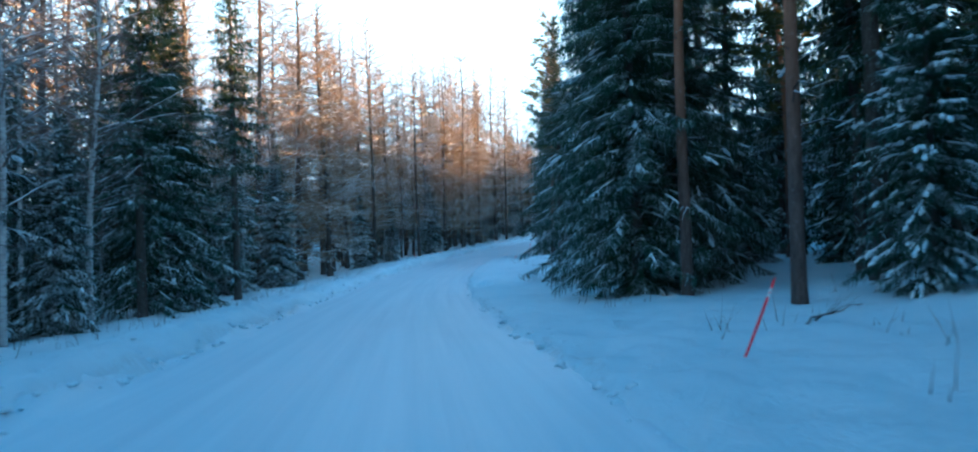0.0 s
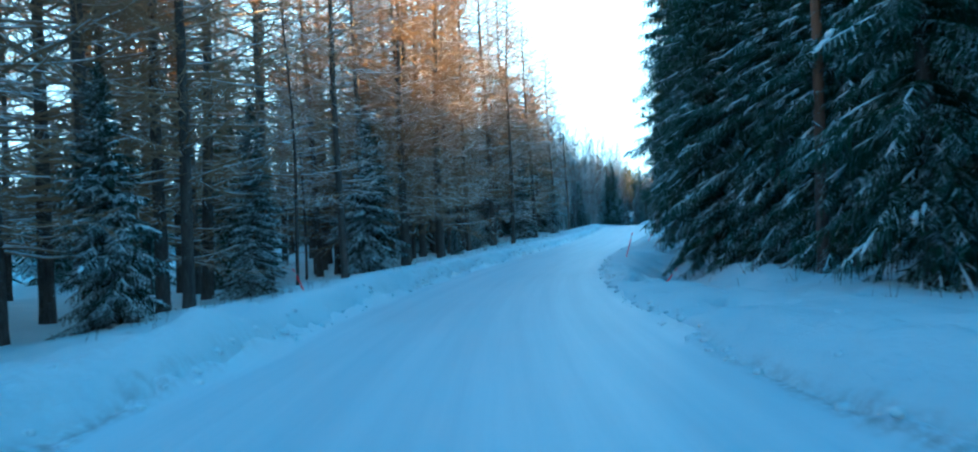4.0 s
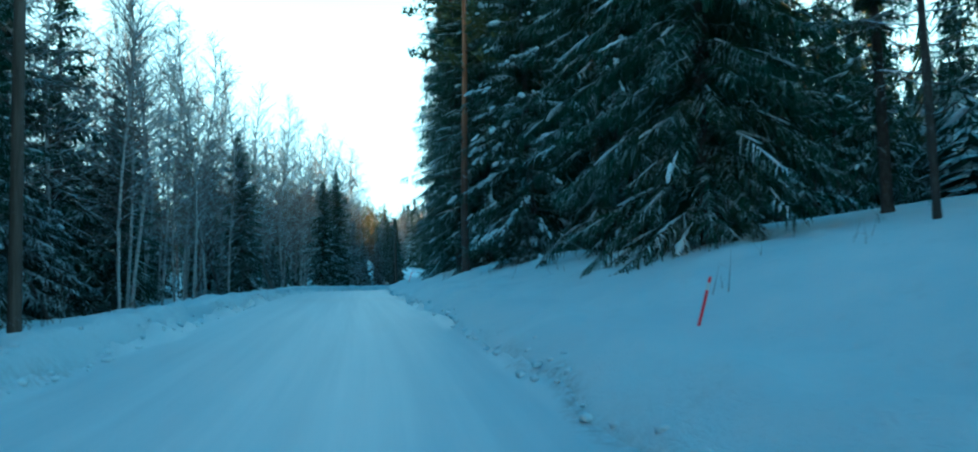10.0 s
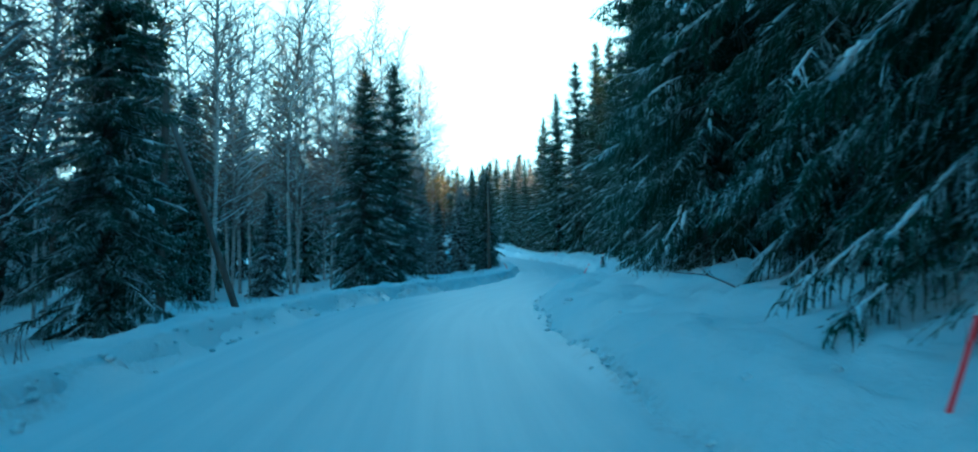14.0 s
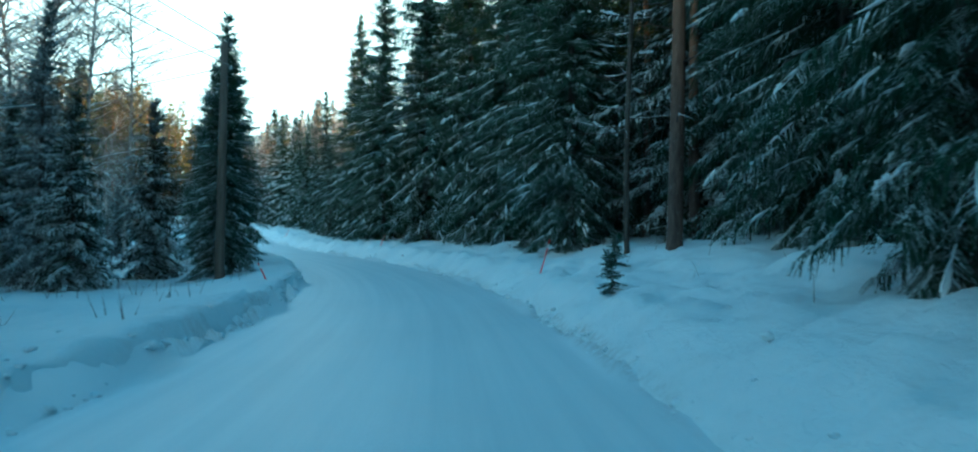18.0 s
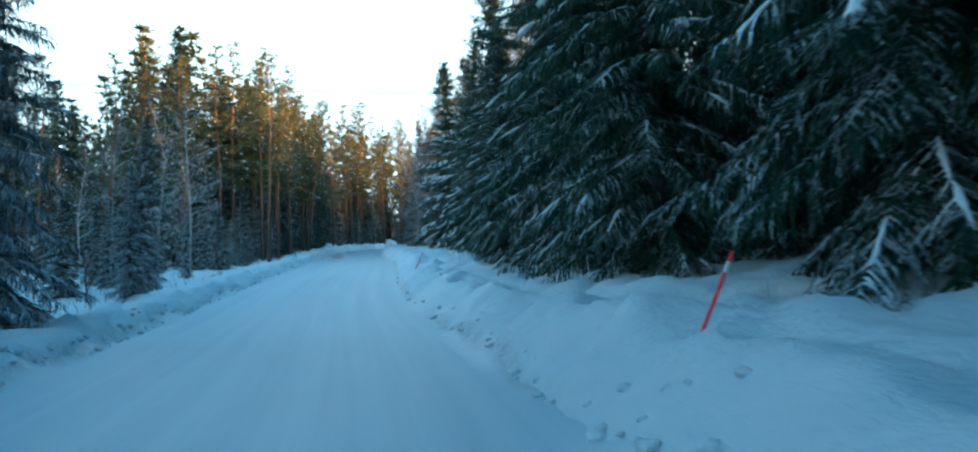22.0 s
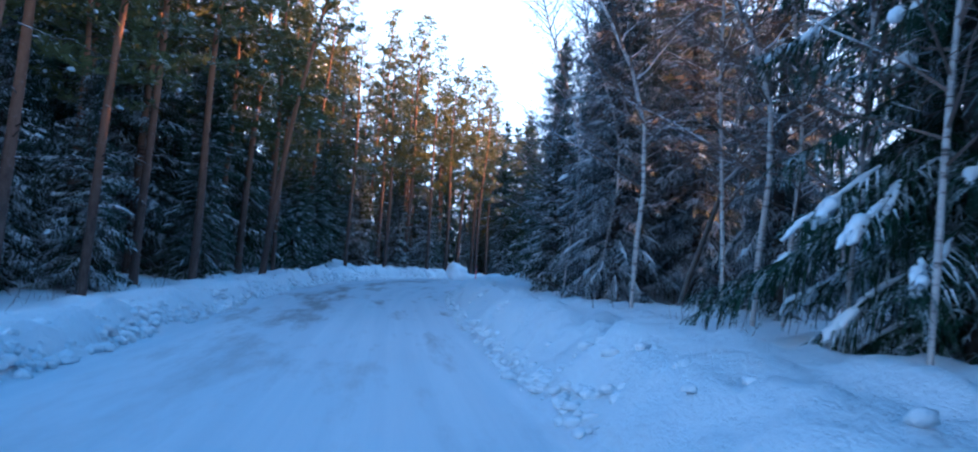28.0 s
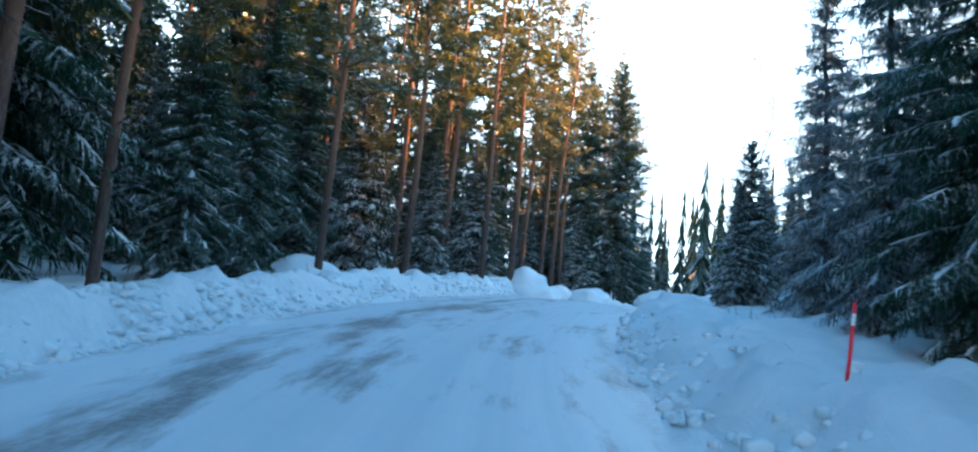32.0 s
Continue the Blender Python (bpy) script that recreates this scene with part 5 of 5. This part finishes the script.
def leaning_trunk(s, off, length, lean, turn, r=0.11):
    x, y = (float(v) for v in at_road(s, off))
    rr = random.Random(int(s * 10))
    root = new("leaning_trunk")
    g, pts = make_trunk(rr, length, r, 0.2, 8)
    part("trunk", g, M_TRUNK, root, smooth=True)
    t = Geo()
    for _ in range(26):
        z = rr.uniform(0.25, 0.95) * length
        q, o = trunk_at(pts, z, length), unit(rr.uniform(0, 6.3), rr.uniform(-0.3, 0.5))
        l1 = rr.uniform(0.3, 1.3)
        t.tube([q, q + o * l1 * 0.5, q + o * l1 - UP * 0.1], [0.014, 0.009, 0.004], 3, False)
        for _ in range(5):
            o2 = unit(rr.uniform(0, 6.3), rr.uniform(-0.6, 0.4))
            t.sliver(q + o * l1 * rr.random(), o2, o2.orthogonal().normalized(), rr.uniform(0.15, 0.5), 0.012)
    tagged(part("snag", t, M_DRY, root, "dry broken branches"), kind="stuff")
    root.matrix_basis = pose(x, y, ground_at(x, y) - 0.1, 0, lean, turn)
    return tagged(root, "dead tree trunk leaning against its neighbours", "tree")


leaning_trunk(124.0, -10.5, 12.5, 14, -10)
# stands in for the utility pole's leaning strut, built as a trunk
leaning_trunk(141.0, -10.5, 7.5, -24, 15, 0.07)
leaning_trunk(275.5, 6.2, 8.0, 17, 0, 0.06)
leaning_trunk(47.0, 10.5, 8.0, -24, 10, 0.07)
leaning_trunk(156.0, -7.4, 6.0, -17, 0, 0.06)
leaning_trunk(163.0, -11.5, 8.0, 20, -5, 0.05)


def mound(name, s, off, r, h, seed, label, category, mat=None, xy=None):
    """A rounded heap with an uneven skin."""
    x, y = xy or (float(v) for v in at_road(s, off))
    bm = bmesh.new()
    bmesh.ops.create_icosphere(bm, subdivisions=4, radius=1.0)
    for v in bm.verts:
        c = v.co
        k = 1 + 0.22 * noise.noise(c * 1.6 + Vector((seed * 3.1, seed, 0))) + 0.09 * noise.noise(c * 4.5 + Vector((0, seed, 2)))
        v.co = Vector((c.x * r * k, c.y * r * 0.85 * k, max(c.z, -0.35) * h * k))
    me = bpy.data.meshes.new(name)
    bm.to_mesh(me)
    bm.free()
    me.polygons.foreach_set("use_smooth", np.full(len(me.polygons), True))
    me.materials.append(mat or M_SNOW)
    ob = new(name, me)
    ob.matrix_basis = pose(x, y, ground_at(x, y) - 0.12, 0, 0, seed * 40)
    return tagged(ob, label, category)


L_MOUND = "rounded heap of snow over a buried boulder"
mound("snow_mound", 179.2, 6.4, 1.5, 0.65, 1, L_MOUND, "snow mound")
for k, (x, y, r, h) in enumerate(((39.05, 256.3, 1.2, 1.3), (31.6, 244.6, 1.2, 0.75), (29.7, 243.7, 0.6, 0.85), (48.7, 252.9, 1.3, 0.85), (44.2, 254.2, 1.0, 0.75), (42.0, 256.8, 1.0, 0.75))):
    mound("snow_mound", 0, 0, r, h, k + 4, L_MOUND, "snow mound", xy=(x, y))
mound("boulder", 68.3, 4.6, 0.45, 0.4, 3, "dark boulder half under snow in the ditch", "boulder", M_ROCK)
mound("boulder", 66.5, 4.0, 0.35, 0.3, 5, "dark boulder half under snow in the ditch", "boulder", M_ROCK)
mound("boulder", 199.5, 9.3, 0.9, 0.6, 6, "grey boulder with snow on top at the wood's edge", "boulder", M_ROCK)

# dark ice and meltwater at the ditch's bottom
def ditch_water(name, s, off, rx, ry, lift, label, mat):
    bm = bmesh.new()
    bmesh.ops.create_circle(bm, cap_ends=True, segments=40, radius=1.0)
    for v in bm.verts:
        k = 1 + 0.25 * noise.noise(v.co * 2.3)
        v.co = Vector((v.co.x * rx * k, v.co.y * ry * k, 0))
    me = bpy.data.meshes.new(name)
    bm.to_mesh(me)
    bm.free()
    me.materials.append(mat)
    ob = new(name, me)
    x, y = (float(v) for v in at_road(s, off))
    ob.matrix_basis = pose(x, y, ground_at(x, y) + lift, 0, 0, 0) @ Matrix.Rotation(math.atan2(-float(np.interp(s, S, tx)), float(np.interp(s, S, ty))), 4, "Z")
    tagged(ob, label, "ice")


ditch_water("ditch_ice", 72.5, 4.3, 0.9, 3.4, 0.16, "brownish ice at the bottom of the ditch", M_BROWNICE)
ditch_water("ditch_water", 66.8, 2.78, 0.5, 2.4, 0.30, "dark open water in the ditch under the road's edge", M_ICE)

# pipe added on a guess for a dark log-like shape in the ditch
x, y = (float(v) for v in at_road(70.5, 3.2))
g = Geo()
ring = ((-1.2, 0.17), (0.35, 0.17), (0.35, 0.21), (-1.2, 0.21))
g.tube([Vector((0, k, 0)) for k, r in ring], [r for k, r in ring], 18, False)
ob = new("culvert_pipe", g.mesh("culvert_pipe", M_ROCK, True))
ob.matrix_basis = pose(x, y, ground_at(x, y) - 0.02, 0, 0, -60)
tagged(ob, "dark pipe added in the ditch for a log-like shape there", "culvert")


def fallen_branch(s, off, length, turn, seed, label="bare fallen branch lying in the snow"):
    x, y = (float(v) for v in at_road(s, off))
    rr = random.Random(seed)
    g = Geo()
    pts = [Vector((0, 0, 0.05))]
    for k in range(5):
        pts.append(pts[-1] + Vector((length / 5, rr.uniform(-0.12, 0.12), rr.uniform(-0.02, 0.10))))
    g.tube(pts, [0.022, 0.018, 0.014, 0.011, 0.008, 0.004], 5)
    root = new("fallen_branch")
    part("limb", g, M_DRY, root, smooth=True)
    g = Geo()
    for k in range(int(16 * length)):
        j = rr.randrange(1, 5)
        q = pts[j].lerp(pts[j + 1], rr.random())
        o = unit(rr.uniform(-1.3, 1.3), rr.uniform(-0.1, 0.9))
        g.sliver(q, o, o.orthogonal().normalized(), rr.uniform(0.15, 0.55), 0.012)
    tagged(part("twig", g, M_DRY, root, "thin bare twigs"), kind="stuff")
    root.matrix_basis = pose(x, y, ground_at(x, y), 0, -4, turn)
    return tagged(root, label, "branch")


for k, (s, off, length, turn) in enumerate(((9.4, 5.2, 0.8, 20), (9.7, 5.5, 0.6, -30), (78.5, 5.2, 1.6, 170), (79.5, 4.8, 1.2, 190), (84, 4.2, 1.0, 60), (48.5, 6.8, 1.4, 100),
                                            (112, 6.4, 1.2, 200), (146, 6.2, 1.8, 150), (158, 4.5, 1.6, 120), (181, 6.6, 1.8, 170), (182, 7.0, 1.4, 150), (180.5, 2.5, 0.4, 250), (227, 6.2, 1.2, 30), (242, 4.6, 1.4, 60),
                                            (279, 5.0, 1.6, 190), (292, 6.0, 1.5, 200), (205, 4.2, 0.9, 140))):
    fallen_branch(s, off, length, turn, k)

# low growth poking out of the snow, and lumps left by the plough
sr = random.Random(17)
g = Geo()
for k in range(1500):
    s, left = sr.uniform(-5, 300), sr.random() < 0.6
    le, re = float(np.interp(s, LAND[:, 0], LAND[:, 1])), float(np.interp(s, LAND[:, 0], LAND[:, 2]))
    off = le - sr.uniform(1.2, 7.0) if left else re + sr.uniform(2.2, 7.0)
    x, y = (float(v) for v in at_road(s, off))
    z = ground_at(x, y)
    for _ in range(sr.randrange(1, 5)):
        o = unit(sr.uniform(0, 6.3), sr.uniform(1.0, 1.5))
        p, l1 = Vector((x + sr.uniform(-0.2, 0.2), y + sr.uniform(-0.2, 0.2), z - 0.05)), sr.uniform(0.15, 0.65)
        g.sliver(p, o, Vector((1, 0, 0)), l1, 0.014)
        g.sliver(p, o, Vector((0, 1, 0)), l1, 0.014)
        o2 = unit(sr.uniform(0, 6.3), sr.uniform(0.3, 1.0))
        g.sliver(p + o * l1 * 0.5, o2, o2.orthogonal().normalized(), l1 * 0.4, 0.01)
tagged(new("dry_stalks", g.mesh("dry_stalks", M_DRY)), "dry grass stalks and thin twigs standing out of the snow", "dry stalks", kind="stuff")

ico = bmesh.new()
bmesh.ops.create_icosphere(ico, subdivisions=1, radius=1.0)
iv = np.array([v.co[:] for v in ico.verts])
itri = np.array([[v.index for v in f.verts] for f in ico.faces])
ico.free()
nr = np.random.default_rng(11)
N = 9000
ls = np.where(nr.random(N) < 0.55, nr.uniform(266, 325, N), nr.uniform(-8, 325, N))
lleft = nr.random(N) < np.interp(ls, [0, 150, 250, 330], [0.55, 0.5, 0.65, 0.75])
spread_d = np.abs(nr.normal(0, 0.30, N)) + np.where(nr.random(N) < np.interp(ls, [0, 250, 285, 330], [0.1, 0.15, 0.5, 0.5]), nr.uniform(0, 1.3, N), 0)
lo = np.where(lleft, np.interp(ls, LAND[:, 0], LAND[:, 1]) - spread_d + 0.05, np.interp(ls, LAND[:, 0], LAND[:, 2]) + spread_d - 0.05)
lx, ly = at_road(ls, lo)
lz = land(lx, ly, ls, lo)
size = nr.gamma(2.0, 0.016, N) + 0.012
size = np.minimum(size * np.interp(ls, [255, 285], [1.0, 1.5]), np.interp(ls, [250, 275], [0.06, 0.10]))
jit = 1 + nr.uniform(-0.35, 0.35, (N, len(iv), 1))
lv = iv[None] * jit * size[:, None, None] * np.array([1.2, 1.0, 0.75])
lv = lv + np.stack([lx, ly, lz + size * 0.35], 1)[:, None]
lf = (itri[None] + (np.arange(N) * len(iv))[:, None, None]).reshape(-1, 3)
tagged(new("snow_lumps", mesh_from("snow_lumps", lv.reshape(-1, 3), lf, M_LUMP, True)), "broken lumps of ploughed snow and ice on the road's edges", "snow lumps", kind="stuff")

plant("pine", 287.4, -4.9, 15, 3, 7)
